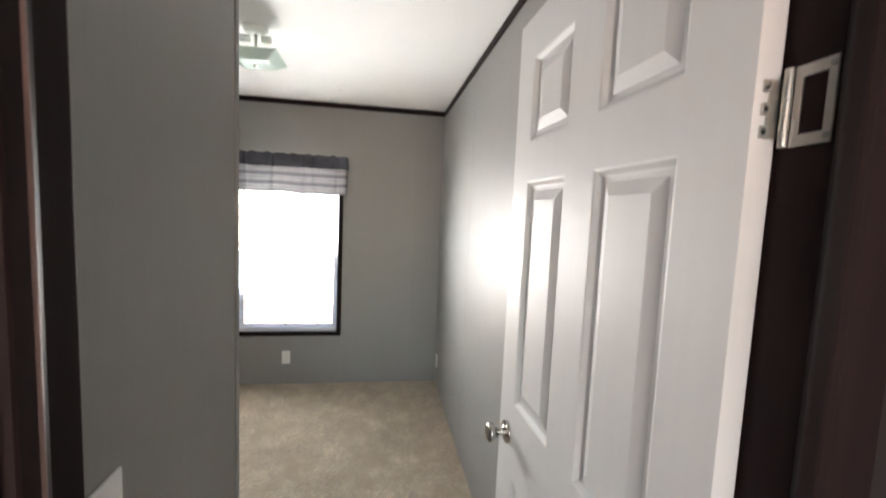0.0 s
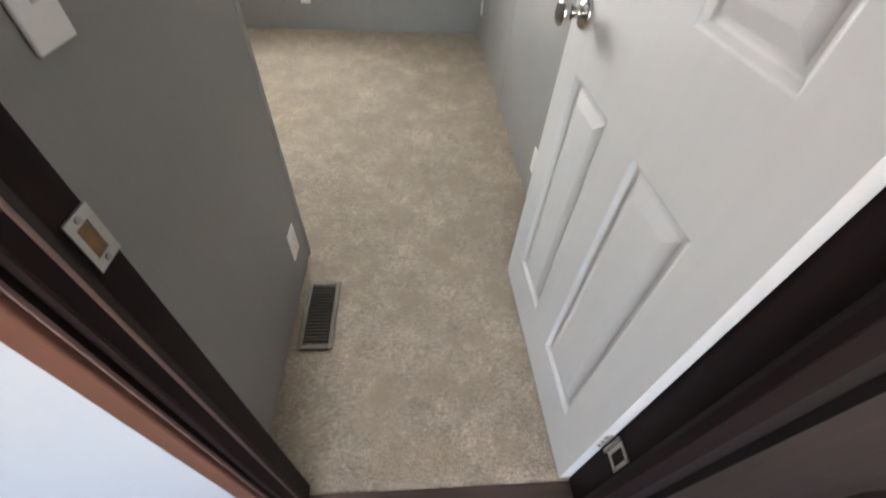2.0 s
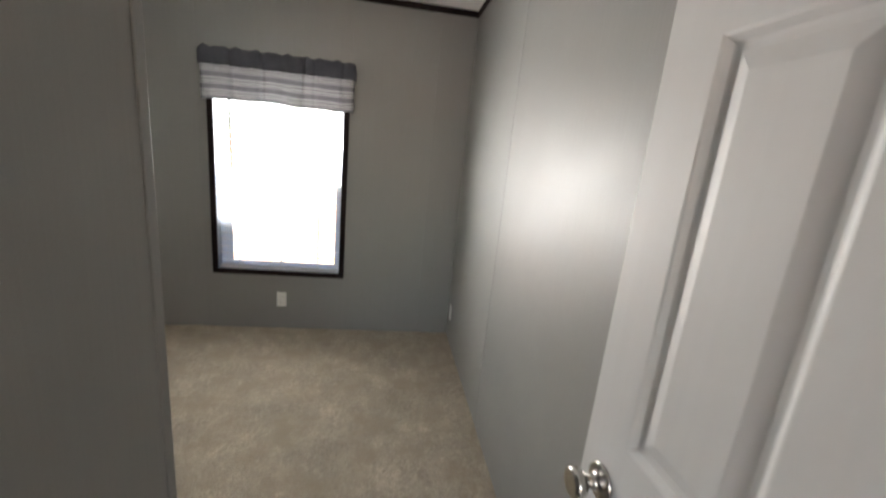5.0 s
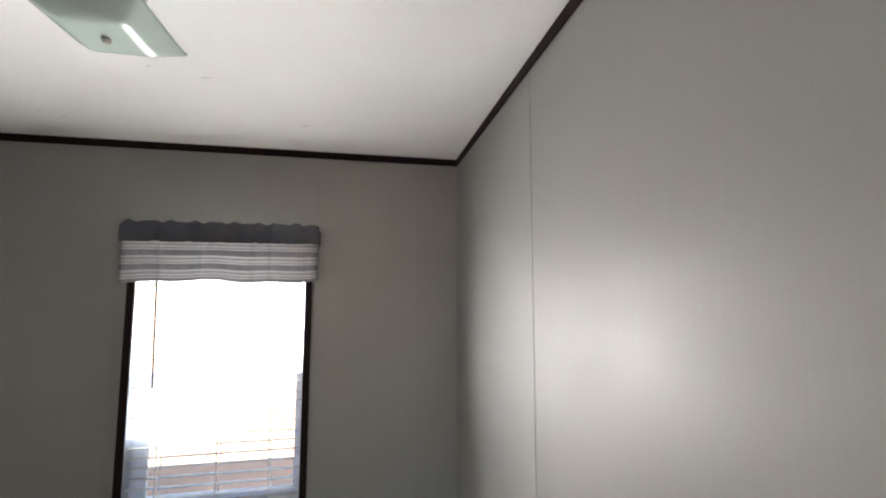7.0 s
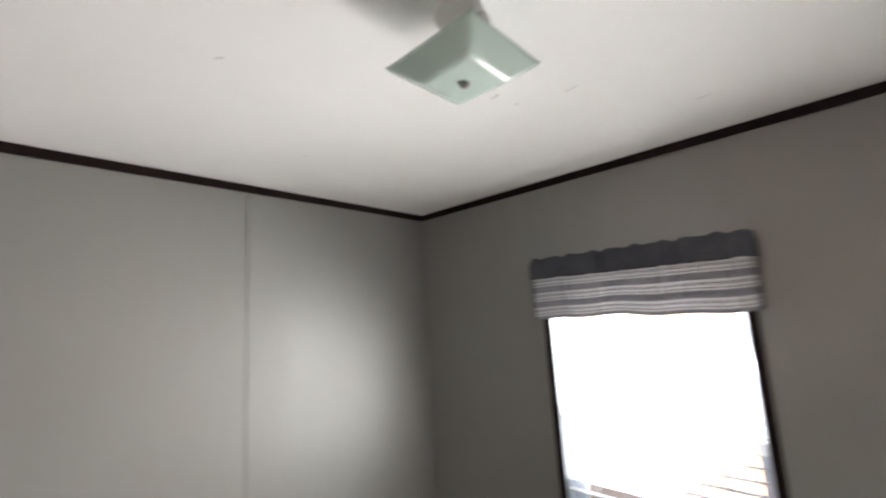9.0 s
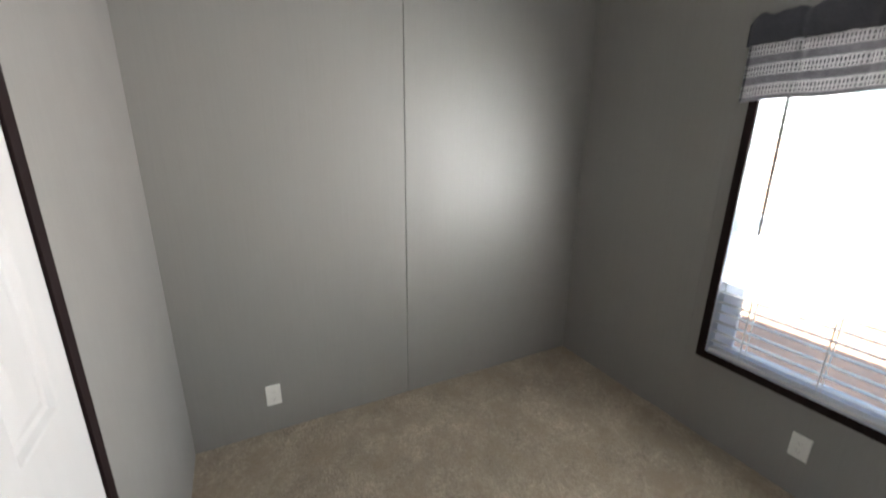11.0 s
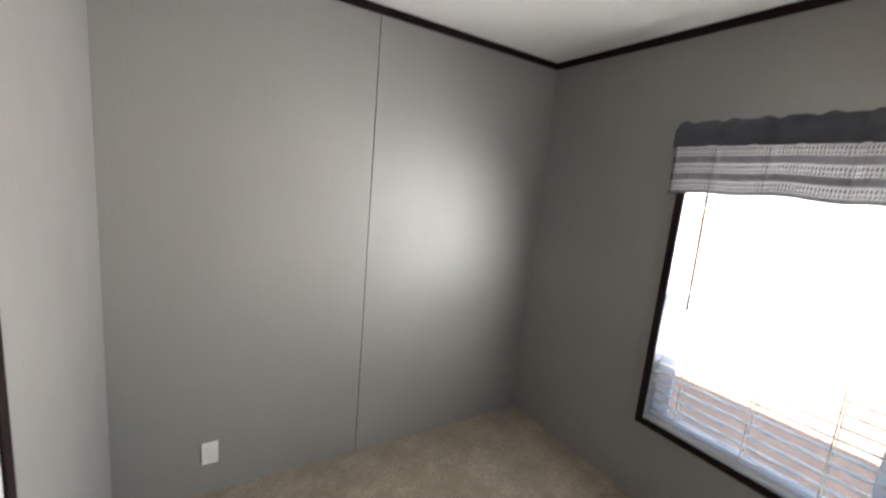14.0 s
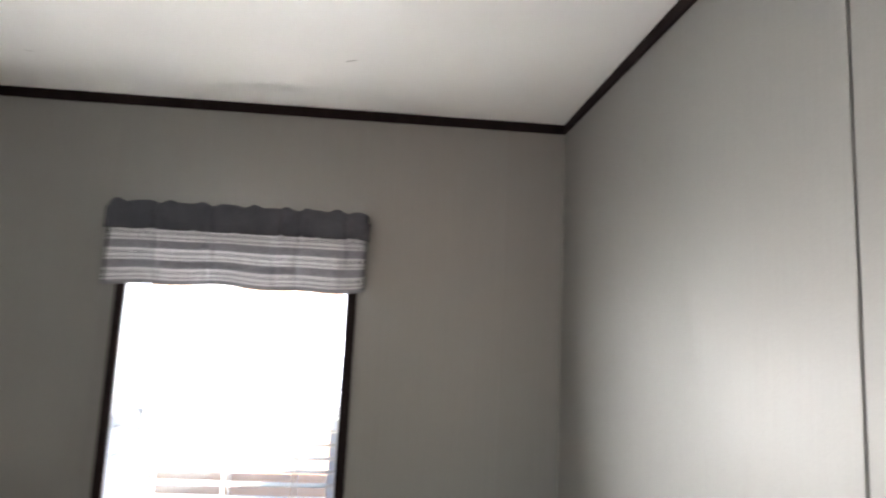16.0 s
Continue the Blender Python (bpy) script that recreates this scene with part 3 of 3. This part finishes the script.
def entry_door():
    w, h, t = 0.724, 2.030, 0.031
    # local x runs from hinge edge to latch edge, local +y is the face that looks into the entry
    m = pose(0.1875, 0.420, 0.020, 0, 0, 91.3)
    door = thing("door_1", m, "white six-panel interior door standing open against the wall", "door", kind="structure")
    leaf = part("leaf", panelled_face(w, h, six_panels(w, h), t), M_DOOR, door)
    door_knob(leaf, 0.660, 0.915, 1)
    back = part("knob", moved(lathe(KNOB, 28, "y"), pose(0.660, -t, 0.915) @ Matrix.Diagonal((1, -1, 1, 1))), M_CHROME, leaf)
    part("latch_plate", boxed(w + 0.0002, w + 0.0016, -0.029, -0.006, 0.887, 0.943), M_NICKEL, leaf)
    part("latch_bolt", boxed(w + 0.0017, w + 0.011, -0.023, -0.012, 0.907, 0.923, bevel=0.003), M_NICKEL, leaf)
    inv = m.inverted()
    for z in (0.325, 1.665):
        kx, ky = JR - 0.0058, 0.411
        h2 = 0.082
        bm = bmesh.new()
        for k in range(5):
            a, b, r = -h2 / 2 + k * h2 / 5 + 0.0002, -h2 / 2 + (k + 1) * h2 / 5 - 0.0002, 0.0044
            lathe([(0.0, a), (r - 0.0004, a), (r, a + 0.0005), (r, a + 0.0015), (r, b - 0.0015), (r, b - 0.0005), (r - 0.0004, b), (0.0, b)], 16, "z", bm)
        hinge = part("hinge", moved(bm, inv @ pose(kx, ky, z)), M_NICKEL, door, "satin nickel butt hinge")
        # leaf on the frame: a plate with a long notch
        bm = bmesh.new()
        for b in ((ky - 0.044, ky - 0.036, z - h2 / 2, z + h2 / 2), (ky - 0.036, ky - 0.004, z + h2 / 2 - 0.012, z + h2 / 2),
                  (ky - 0.036, ky - 0.004, z - h2 / 2, z - h2 / 2 + 0.012), (ky - 0.012, ky - 0.004, z - h2 / 2 + 0.012, z + h2 / 2 - 0.012)):
            box(bm, JR - 0.0024, JR - 0.0004, *b)
        part("hinge_plate", moved(bm, inv), M_NICKEL, hinge)
        for dz in (-0.034, 0.034):
            part("screw", moved(lathe([(0.0, 0.0), (0.0034, 0.0), (0.003, -0.001), (0.0, -0.0012)], 12, "x"), inv @ pose(JR - 0.0025, ky - 0.040, z + dz)), M_SCREW, hinge)
        # leaf on the door's edge: a spine with three eared screw lugs
        bm = bmesh.new()
        zc = z - 0.02
        box(bm, -0.0024, -0.0004, -0.031, -0.0165, zc - h2 / 2 + 0.010, zc + h2 / 2 - 0.010)
        for dz in (-0.024, 0.0, 0.024):
            box(bm, -0.0023, -0.0005, -0.0167, -0.009, zc + dz - 0.0065, zc + dz + 0.0065, bevel=0.0006, segments=1)
        part("hinge_plate", bm, M_NICKEL, hinge)
        for dz in (-0.024, 0.0, 0.024):
            part("screw", moved(lathe([(0.0, 0.0), (0.0036, 0.0), (0.0030, -0.0012), (0.0, -0.0016)], 12, "x"), pose(-0.0025, -0.0135, zc + dz)), M_CHROME, hinge)



entry_door()


def closet_door():
    w, h, t = CR - CL, CT - 0.025, 0.035
    door = thing("door_2", pose(CL, YS - 0.004, 0.025), "white six-panel closet door, closed", "door", kind="structure")
    leaf = part("leaf", panelled_face(w, h, six_panels(w, h), t), M_DOOR, door)
    door_knob(leaf, w - 0.058, 0.892, 1)
    for z in (0.31, 1.68):
        bm = bmesh.new()
        for k in range(5):
            z0 = -0.041 + k * 0.0164
            lathe([(0.0, z0 + 0.0004), (0.0055, z0 + 0.0004), (0.0055, z0 + 0.016), (0.0, z0 + 0.016)], 12, "z", bm)
        hinge = part("hinge", moved(bm, pose(-0.006, 0.010, z)), M_NICKEL, door, "satin nickel hinge with paint flakes")
        part("hinge_plate", boxed(-0.034, -0.006, 0.0065, 0.008, z - 0.041, z + 0.041), M_NICKEL, hinge)
    fr = thing("closet_door_frame", pose(0, 0, 0), "narrow espresso frame round the closet door", "door frame", kind="structure")
    part("jamb_hinge", boxed(CL - 0.0445, CL - 0.002, YS - 0.079, YS + 0.002, 0.0, CT + 0.003, bevel=0.002), M_TRIM, fr)
    part("jamb_latch", boxed(CR + 0.002, CR + 0.0445, YS - 0.079, YS + 0.002, 0.0, CT + 0.003, bevel=0.002), M_TRIM, fr)
    part("jamb_head", boxed(CL - 0.0445, CR + 0.0445, YS - 0.079, YS + 0.002, CT + 0.0035, CT + 0.0445, bevel=0.002), M_TRIM, fr)
    part("stop", boxed(CL, CR, YS - 0.079, YS - 0.045, -0.02, CT), M_DARK, fr)


closet_door()


# ---- window ----
def window():
    win = thing("window_1", pose(0, 0, 0), "white single-hung window in a dark narrow casing", "window", kind="structure")
    p = 0.037
    y0, y1 = YN - 0.012, YN - 0.0006
    part("casing_board", boxed(WL, WL + p, y0, y1, WB + p, WT, bevel=0.002), M_TRIM, win)
    part("casing_board", boxed(WR - p, WR, y0, y1, WB + p, WT, bevel=0.002), M_TRIM, win)
    part("casing_board", boxed(WL, WR, y0, y1, WB, WB + p - 0.0003, bevel=0.002), M_TRIM, win)
    part("casing_board", boxed(WL, WR, y0, y1, WT + 0.0003, WT + p, bevel=0.002), M_TRIM, win)
    a, b, c, d = OL + 0.0004, OR - 0.0004, OB + 0.0004, OT - 0.0004
    part("reveal", boxed(a, a + 0.006, YN - 0.0004, YN + 0.100, c + 0.008, d), M_VINYL, win)
    part("reveal", boxed(b - 0.006, b, YN - 0.0004, YN + 0.100, c + 0.008, d), M_VINYL, win)
    part("reveal", boxed(a + 0.006, b - 0.006, YN - 0.0004, YN + 0.100, d - 0.006, d), M_VINYL, win)
    part("sill", boxed(a, b, YN - 0.0004, YN + 0.105, c, c + 0.008, bevel=0.001), M_VINYL, win)
    a, b, c, d = a + 0.006, b - 0.006, c + 0.008, d - 0.006
    mid = 1.155
    for name, s0, s1, y, st in (("sash_lower", c, mid, YN + 0.066, 0.040), ("sash_upper", mid - 0.036, d, YN + 0.092, 0.028)):
        bm = bmesh.new()
        box(bm, a, a + st + (0.040 if name == "sash_lower" else 0.0), y - 0.011, y + 0.011, s0, s1, bevel=0.003)
        box(bm, b - st, b, y - 0.011, y + 0.011, s0, s1, bevel=0.003)
        box(bm, a + st, b - st, y - 0.0105, y + 0.0105, s0, s0 + 0.048, bevel=0.003)
        box(bm, a + st, b - st, y - 0.0105, y + 0.0105, s1 - 0.034, s1, bevel=0.003)
        sash = part(name, bm, M_VINYL, win)
        pane = part("pane", boxed(a + st - 0.004, b - st + 0.004, y - 0.002, y + 0.002, s0 + 0.044, s1 - 0.030), M_GLASS, sash, "clear window glass")
        pane.visible_shadow = False
    part("sash_lock", boxed((a + b) / 2 - 0.03, (a + b) / 2 + 0.03, YN + 0.050, YN + 0.068, mid, mid + 0.010, bevel=0.003), M_VINYL, win)


window()


def blind():
    x0, x1 = OL + 0.012, OR - 0.012
    yc = YN + 0.026
    ob = thing("window_blind", pose(0, 0, 0), "white horizontal slat blind let down with its slats open", "blind")
    part("headrail", boxed(x0, x1, yc - 0.024, yc + 0.024, OT - 0.055, OT - 0.008, bevel=0.003), M_SLAT, ob)
    part("bottom_rail", boxed(x0, x1, yc - 0.024, yc + 0.024, OB + 0.012, OB + 0.028, bevel=0.004), M_SLAT, ob)
    pitch, n = 0.0515, 25
    zs = [OB + 0.062 + k * pitch for k in range(n)]
    bm = bmesh.new()
    rows = []
    for k in range(7):                      # a slightly crowned slat, 50 mm deep
        u = k / 6 - 0.5
        rows.append([bm.verts.new((x, 0.050 * u, 0.0022 * (1 - 4 * u * u) + dz)) for x in (x0, x1) for dz in (0.0, 0.0026)])
    for p, q in zip(rows, rows[1:]):
        bm.faces.new((p[1], p[3], q[3], q[1]))
        bm.faces.new((p[0], q[0], q[2], p[2]))
        bm.faces.new((p[0], p[1], q[1], q[0]))
        bm.faces.new((p[2], q[2], q[3], p[3]))
    bm.faces.new((rows[0][0], rows[0][2], rows[0][3], rows[0][1]))
    bm.faces.new((rows[-1][0], rows[-1][1], rows[-1][3], rows[-1][2]))
    bmesh.ops.recalc_face_normals(bm, faces=bm.faces)
    me = mesh_of("slat", bm, M_SLAT)
    rnd = random.Random(4)
    for z in zs:
        s = new("slat", me)
        s.parent = ob
        s.matrix_basis = pose(0, yc, z, -10.5 + rnd.uniform(-0.8, 0.8), rnd.uniform(-0.08, 0.08), 0)
    for x in (-1.262, -0.972, -0.708):
        bm = bmesh.new()
        for dy in (-0.026, 0.026):
            box(bm, x - 0.0028, x + 0.0028, yc + dy - 0.0006, yc + dy + 0.0006, OB + 0.028, OT - 0.056)
        part("ladder_tape", bm, M_CORD, ob)
    wand = moved(lathe([(0.0, 0.0), (0.0056, 0.0), (0.0060, 0.03), (0.0058, 0.06), (0.0058, 0.70), (0.0, 0.70)], 8), pose(-1.294, yc - 0.040, 1.095, 0.5, -0.9, 0))
    part("wand", wand, M_WAND, ob, "thin grey tilt wand")


blind()


# ---- valance ----
def valance():
    xl, xr, yf = -1.452, -0.483, 3.512
    zb, zm, zt = 1.655, 1.862, 1.970
    ob = thing("valance", pose(0, 0, 0), "gathered valance, charcoal header over grey and white striped cloth", "valance")

    def cloth(name, z0, z1, material, flare, waves, scallop, thick, bulge):
        pts = []
        depth = YN - 0.002 - yf
        ret = 14
        front = 150
        for k in range(ret):
            pts.append(("l", k / ret))
        for k in range(front + 1):
            pts.append(("f", k / front))
        for k in range(1, ret + 1):
            pts.append(("r", k / ret))
        rows = 14
        bm = bmesh.new()
        uvl = bm.loops.layers.uv.new("uv")
        grid = []
        length = (xr - xl) + 2 * depth
        for j in range(rows + 1):
            v = j / rows
            row = []
            for side, u in pts:
                if side == "l":
                    x, y, s = xl - flare, YN - 0.002 - depth * u, depth * u
                elif side == "r":
                    x, y, s = xr + flare, yf + depth * u, depth + (xr - xl) + depth * u
                else:
                    x, y, s = xl - flare + (xr - xl + 2 * flare) * u, yf, depth + (xr - xl) * u
                    r = 0.03                 # rounded return
                    e = min(u, 1 - u) * (xr - xl)
                    if e < r:
                        y += r - math.sqrt(max(0.0, r * r - (r - e) ** 2))
                z = z0 + (z1 - z0) * v
                w = waves * (math.sin(s * 41 + 0.6) + 0.6 * math.sin(s * 83 + 1.9) + 0.5 * math.sin(s * 23)) * (1.1 - 0.6 * v)
                for fold in (0.27, 0.47, 0.72, 0.80, 0.98):          # pressed folds
                    w -= 0.014 * math.exp(-((s - fold) / 0.013) ** 2)
                y -= 0.0 if side != "f" else w + bulge * math.sin(math.pi * v)
                if scallop and j == rows:
                    z += 0.005 * math.sin(s * 62) + 0.003 * math.sin(s * 101 + 1)
                if scallop:
                    e = min(s, length - s) - 0.07
                    z -= 0.035 * v * max(0.0, 1 - max(0.0, e) / 0.05) ** 2
                if not scallop:
                    z -= (1 - v) * (0.005 * math.sin(s * 9 + 0.4) + 0.004 * math.sin(s * 21))
                row.append((bm.verts.new((x, y, z)), s / length, 1 - v))
            grid.append(row)
        for a, b in zip(grid, grid[1:]):
            for k in range(len(a) - 1):
                quad = (a[k], a[k + 1], b[k + 1], b[k])
                f = bm.faces.new([q[0] for q in quad])
                f.smooth = True
                for loop, q in zip(f.loops, quad):
                    loop[uvl].uv = (q[1], q[2])
        o = part(name, bm, material, ob)
        mod = o.modifiers.new("thickness", "SOLIDIFY")
        mod.thickness = thick
        mod.offset = 0
        return o
    cloth("skirt", zb, zm + 0.006, M_STRIPE, 0.0, 0.0018, False, 0.0015, -0.002)
    cloth("header", zm, zt, M_FABRIC, 0.012, 0.0022, True, 0.003, 0.012)
    rod = boxed(xl, xr, YN - 0.075, YN - 0.060, 1.905, 1.925, bevel=0.003)
    box(rod, xl, xl + 0.004, YN - 0.060, YN - 0.0005, 1.905, 1.925)
    box(rod, xr - 0.004, xr, YN - 0.060, YN - 0.0005, 1.905, 1.925)
    part("curtain_rod", rod, M_PLATE, ob)


valance()


# ---- ceiling lamp ----
def ceiling_lamp():
    cx, cy = -0.836, 2.256
    lamp = thing("ceiling_lamp", pose(cx, cy, ZC), "flush ceiling lamp with a square bent pale green glass shade, off", "lamp")
    part("canopy", lathe([(0.0, -0.0005), (0.058, -0.0005), (0.060, -0.010), (0.052, -0.026), (0.030, -0.034), (0.0, -0.034)], 36), M_CANOPY, lamp)
    part("stem", lathe([(0.0, -0.034), (0.006, -0.034), (0.006, -0.176), (0.0, -0.176)], 12), M_NICKEL, lamp)
    for sx in (-1, 1):
        part("socket", moved(lathe([(0.0, 0.0), (0.017, 0.0), (0.019, 0.045), (0.0, 0.045)], 16, "x"), pose(0.028 if sx > 0 else -0.028, 0, -0.055) @ Matrix.Diagonal((sx, 1, 1, 1))), M_CANOPY, lamp)
    n, half = 40, 0.126
    bm = bmesh.new()
    grid = []
    for j in range(n + 1):
        row = []
        for i in range(n + 1):
            u, v = 2 * i / n - 1, 2 * j / n - 1
            rim = (u ** 16 + v ** 16) ** 0.0625
            lift = 0.040 * (math.log1p(math.exp((rim - 0.56) / 0.03)) * 0.03 / 0.44)
            row.append(bm.verts.new((u * half, v * half, -0.176 + lift)))
        grid.append(row)
    for a, b in zip(grid, grid[1:]):
        for k in range(n):
            f = bm.faces.new((a[k], a[k + 1], b[k + 1], b[k]))
            f.smooth = True
    shade_ob = part("shade", bm, M_GLASSSHADE, lamp, "pale green frosted bent glass")
    mod = shade_ob.modifiers.new("thickness", "SOLIDIFY")
    mod.thickness = 0.004
    part("finial", lathe([(0.0, -0.193), (0.007, -0.192), (0.010, -0.187), (0.010, -0.181), (0.004, -0.179), (0.0, -0.179)], 18), M_NICKEL, lamp)


ceiling_lamp()


# ---- wall plates ----
def plate(name, m, label, category, toggle=False):
    """A cover plate; local y points out of the wall."""
    ob = thing(name, m, label, category, "" if toggle else "wall outlets")
    part("cover", boxed(-0.035, 0.035, 0.0, 0.006, -0.057, 0.057, bevel=0.0025, segments=3), M_PLATE, ob)
    if toggle:
        part("slot", boxed(-0.006, 0.006, 0.0058, 0.0065, -0.0125, 0.0125), M_SLOT, ob)
        part("toggle", moved(boxed(-0.0045, 0.0045, 0.0, 0.017, -0.0055, 0.0055, bevel=0.002), pose(0, 0.004, 0, 28, 0, 0)), M_PLATE, ob)
        heights = (-0.030, 0.030)
    else:
        for dz in (-0.0195, 0.0195):
            face = part("receptacle", moved(lathe([(0.0, 0.0), (0.0168, 0.0), (0.0168, 0.0016), (0.0155, 0.0022), (0.0, 0.0022)], 24, "y"), pose(0, 0.0058, dz)), M_PLATE, ob)
            for dx, hh in ((-0.0064, 0.0042), (0.0064, 0.0034)):
                part("slot", boxed(dx - 0.0011, dx + 0.0011, 0.0079, 0.0084, dz + 0.001 - hh, dz + 0.005 + hh * 0.4), M_SLOT, face)
            part("slot", boxed(-0.0022, 0.0022, 0.0079, 0.0084, dz - 0.0105, dz - 0.0065), M_SLOT, face)
        heights = (0.0,)
    for z in heights:
        part("screw", moved(lathe([(0.0, 0.0), (0.0028, 0.0), (0.0024, 0.0009), (0.0, 0.001)], 10, "y"), pose(0, 0.0058, z)), M_PLATE, ob)
    return ob


E1 = 0.0004
plate("light_switch", pose(XC + E1, 0.678, 1.060, 0, 0, -90), "white plastic toggle light switch on grey wall", "switch", True)
plate("wall_outlet", pose(XC + E1, 1.130, 0.195, 0, 0, -90), "white duplex outlet low on the closet side wall", "outlet")
plate("wall_outlet", pose(-0.965, YN - E1, 0.240, 0, 0, 180), "white duplex outlet under the window", "outlet")
plate("wall_outlet", pose(XW + E1, 1.634, 0.217, 0, 0, -90), "white duplex outlet low on grey panel wall", "outlet")
plate("wall_outlet", pose(XE - E1, 1.600, 0.190, 0, 0, 90), "white duplex outlet beside the open door", "outlet")
plate("wall_outlet", pose(XE - E1, 3.480, 0.235, 0, 0, 90), "white duplex outlet near the window corner", "outlet")


# ---- floor register ----
def floor_register():
    x0, x1, y0, y1 = -0.574, -0.459, 0.830, 1.106
    ob = thing("floor_register", pose((x0 + x1) / 2, (y0 + y1) / 2, 0.002), "brown metal floor register set in the carpet", "floor vent")
    w, l = (x1 - x0) / 2, (y1 - y0) / 2
    bm = bmesh.new()
    r = 0.016
    box(bm, -w, -w + r, -l, l, 0.000, 0.0065, bevel=0.002)
    box(bm, w - r, w, -l, l, 0.000, 0.0065, bevel=0.002)
    box(bm, -w + r, w - r, -l, -l + r, 0.000, 0.0063, bevel=0.002)
    box(bm, -w + r, w - r, l - r, l, 0.000, 0.0063, bevel=0.002)
    part("frame", bm, M_VENT, ob)
    part("duct", boxed(-w + 0.004, w - 0.004, -l + 0.004, l - 0.004, -0.025, -0.012), M_DUCT, ob)
    louvre = mesh_of("louvre", moved(boxed(-w + r, w - r, -0.0012, 0.0012, -0.0055, 0.0055), pose(0, 0, 0, 35, 0, 0)), M_VENT)
    n = 19
    for k in range(n):
        o = new("louvre", louvre)
        o.parent = ob
        o.matrix_basis = pose(0, -l + r + (2 * l - 2 * r) * (k + 0.5) / n, 0.0005)
    part("lever", boxed(-0.004, 0.004, l - r - 0.012, l - r - 0.002, 0.004, 0.010, bevel=0.0015), M_VENT, ob)


floor_register()


# ---- small things ----
def door_stop():
    ob = thing("door_stop", pose(-1.806, YS, 0.026), "spring door stop with a white rubber tip", "door stop")
    part("base", lathe([(0.0, 0.0004), (0.010, 0.0004), (0.009, 0.006), (0.004, 0.008), (0.0, 0.008)], 16, "y"), M_NICKEL, ob)
    bm = bmesh.new()
    turns, steps = 13, 12
    last = None
    for k in range(turns * steps + 1):
        a = 2 * math.pi * k / steps
        y = 0.007 + 0.060 * k / (turns * steps)
        ring = []
        for q in range(5):
            b = 2 * math.pi * q / 5
            r = 0.0048 + 0.0011 * math.cos(b)
            ring.append(bm.verts.new((r * math.cos(a), y + 0.0011 * math.sin(b), r * math.sin(a))))
        if last:
            for q in range(5):
                bm.faces.new((last[q], last[(q + 1) % 5], ring[(q + 1) % 5], ring[q]))
        last = ring
    bmesh.ops.recalc_face_normals(bm, faces=bm.faces)
    for v in bm.verts:                      # bent upwards towards its tip
        v.co.z += 0.030 * (v.co.y / 0.067) ** 2
    part("spring", bm, M_VENT, ob, "coiled steel spring")
    tip = lathe([(0.0, 0.0), (0.0065, 0.0), (0.0075, 0.004), (0.0075, 0.012), (0.005, 0.015), (0.0, 0.015)], 16, "y")
    part("tip", moved(tip, pose(0, 0.065, 0.029, 40, 0, 0)), M_RUBBER, ob)


door_stop()


def lint(x, y, s, seed):
    rnd = random.Random(seed)
    bm = bmesh.new()
    bmesh.ops.create_icosphere(bm, subdivisions=2, radius=s)
    for v in bm.verts:
        v.co *= rnd.uniform(0.6, 1.25)
        v.co.z *= 0.55
    ob = part("lint", moved(bm, pose(0, 0, 0)), M_RUBBER)
    ob.location = (x, y, 0.004)
    tagged(ob, "small white fleck of lint on the carpet", "lint")


lint(-1.480, 1.540, 0.008, 1)
lint(-1.05, 2.05, 0.003, 2)

# ---- hall floor planks ----
hall_floor = structure("hall_floor", boxed(-3.2, 3.2, HY, YD - 0.021, -0.0295, -0.018), M_DARK, "dark brown laminate plank floor", "floor")
bm = boxed(-0.599, 0.599, -0.0585, 0.0585, 0.0, 0.009, bevel=0.0008, segments=1)
plank_mesh = mesh_of("floor_plank", bm, M_PLANK)
for r in range(30):
    y = YD - 0.022 - 0.059 - r * 0.118
    if y < HY + 0.06:
        break
    for c in range(-3, 3):
        x = c * 1.2 + 0.6 + (r * 0.43) % 1.2 - 0.6
        if abs(x) > 2.6:
            continue
        o = new("floor_plank", plank_mesh)
        o.parent = hall_floor
        o.location = (x, y, -0.0178)

# faint scuffs on the ceiling
rnd = random.Random(8)
for k in range(15):
    x, y = rnd.uniform(-2.2, 0.2), rnd.uniform(1.4, 3.3)
    bm = bmesh.new()
    l, w = rnd.uniform(0.004, 0.022), rnd.uniform(0.0008, 0.002)
    box(bm, -l, l, -w, w, -0.0006, 0.0)
    o = part("scuff", moved(bm, pose(x, y, ZC - 0.0002, 0, 0, rnd.uniform(-30, 30))), M_SPECK, ceiling)
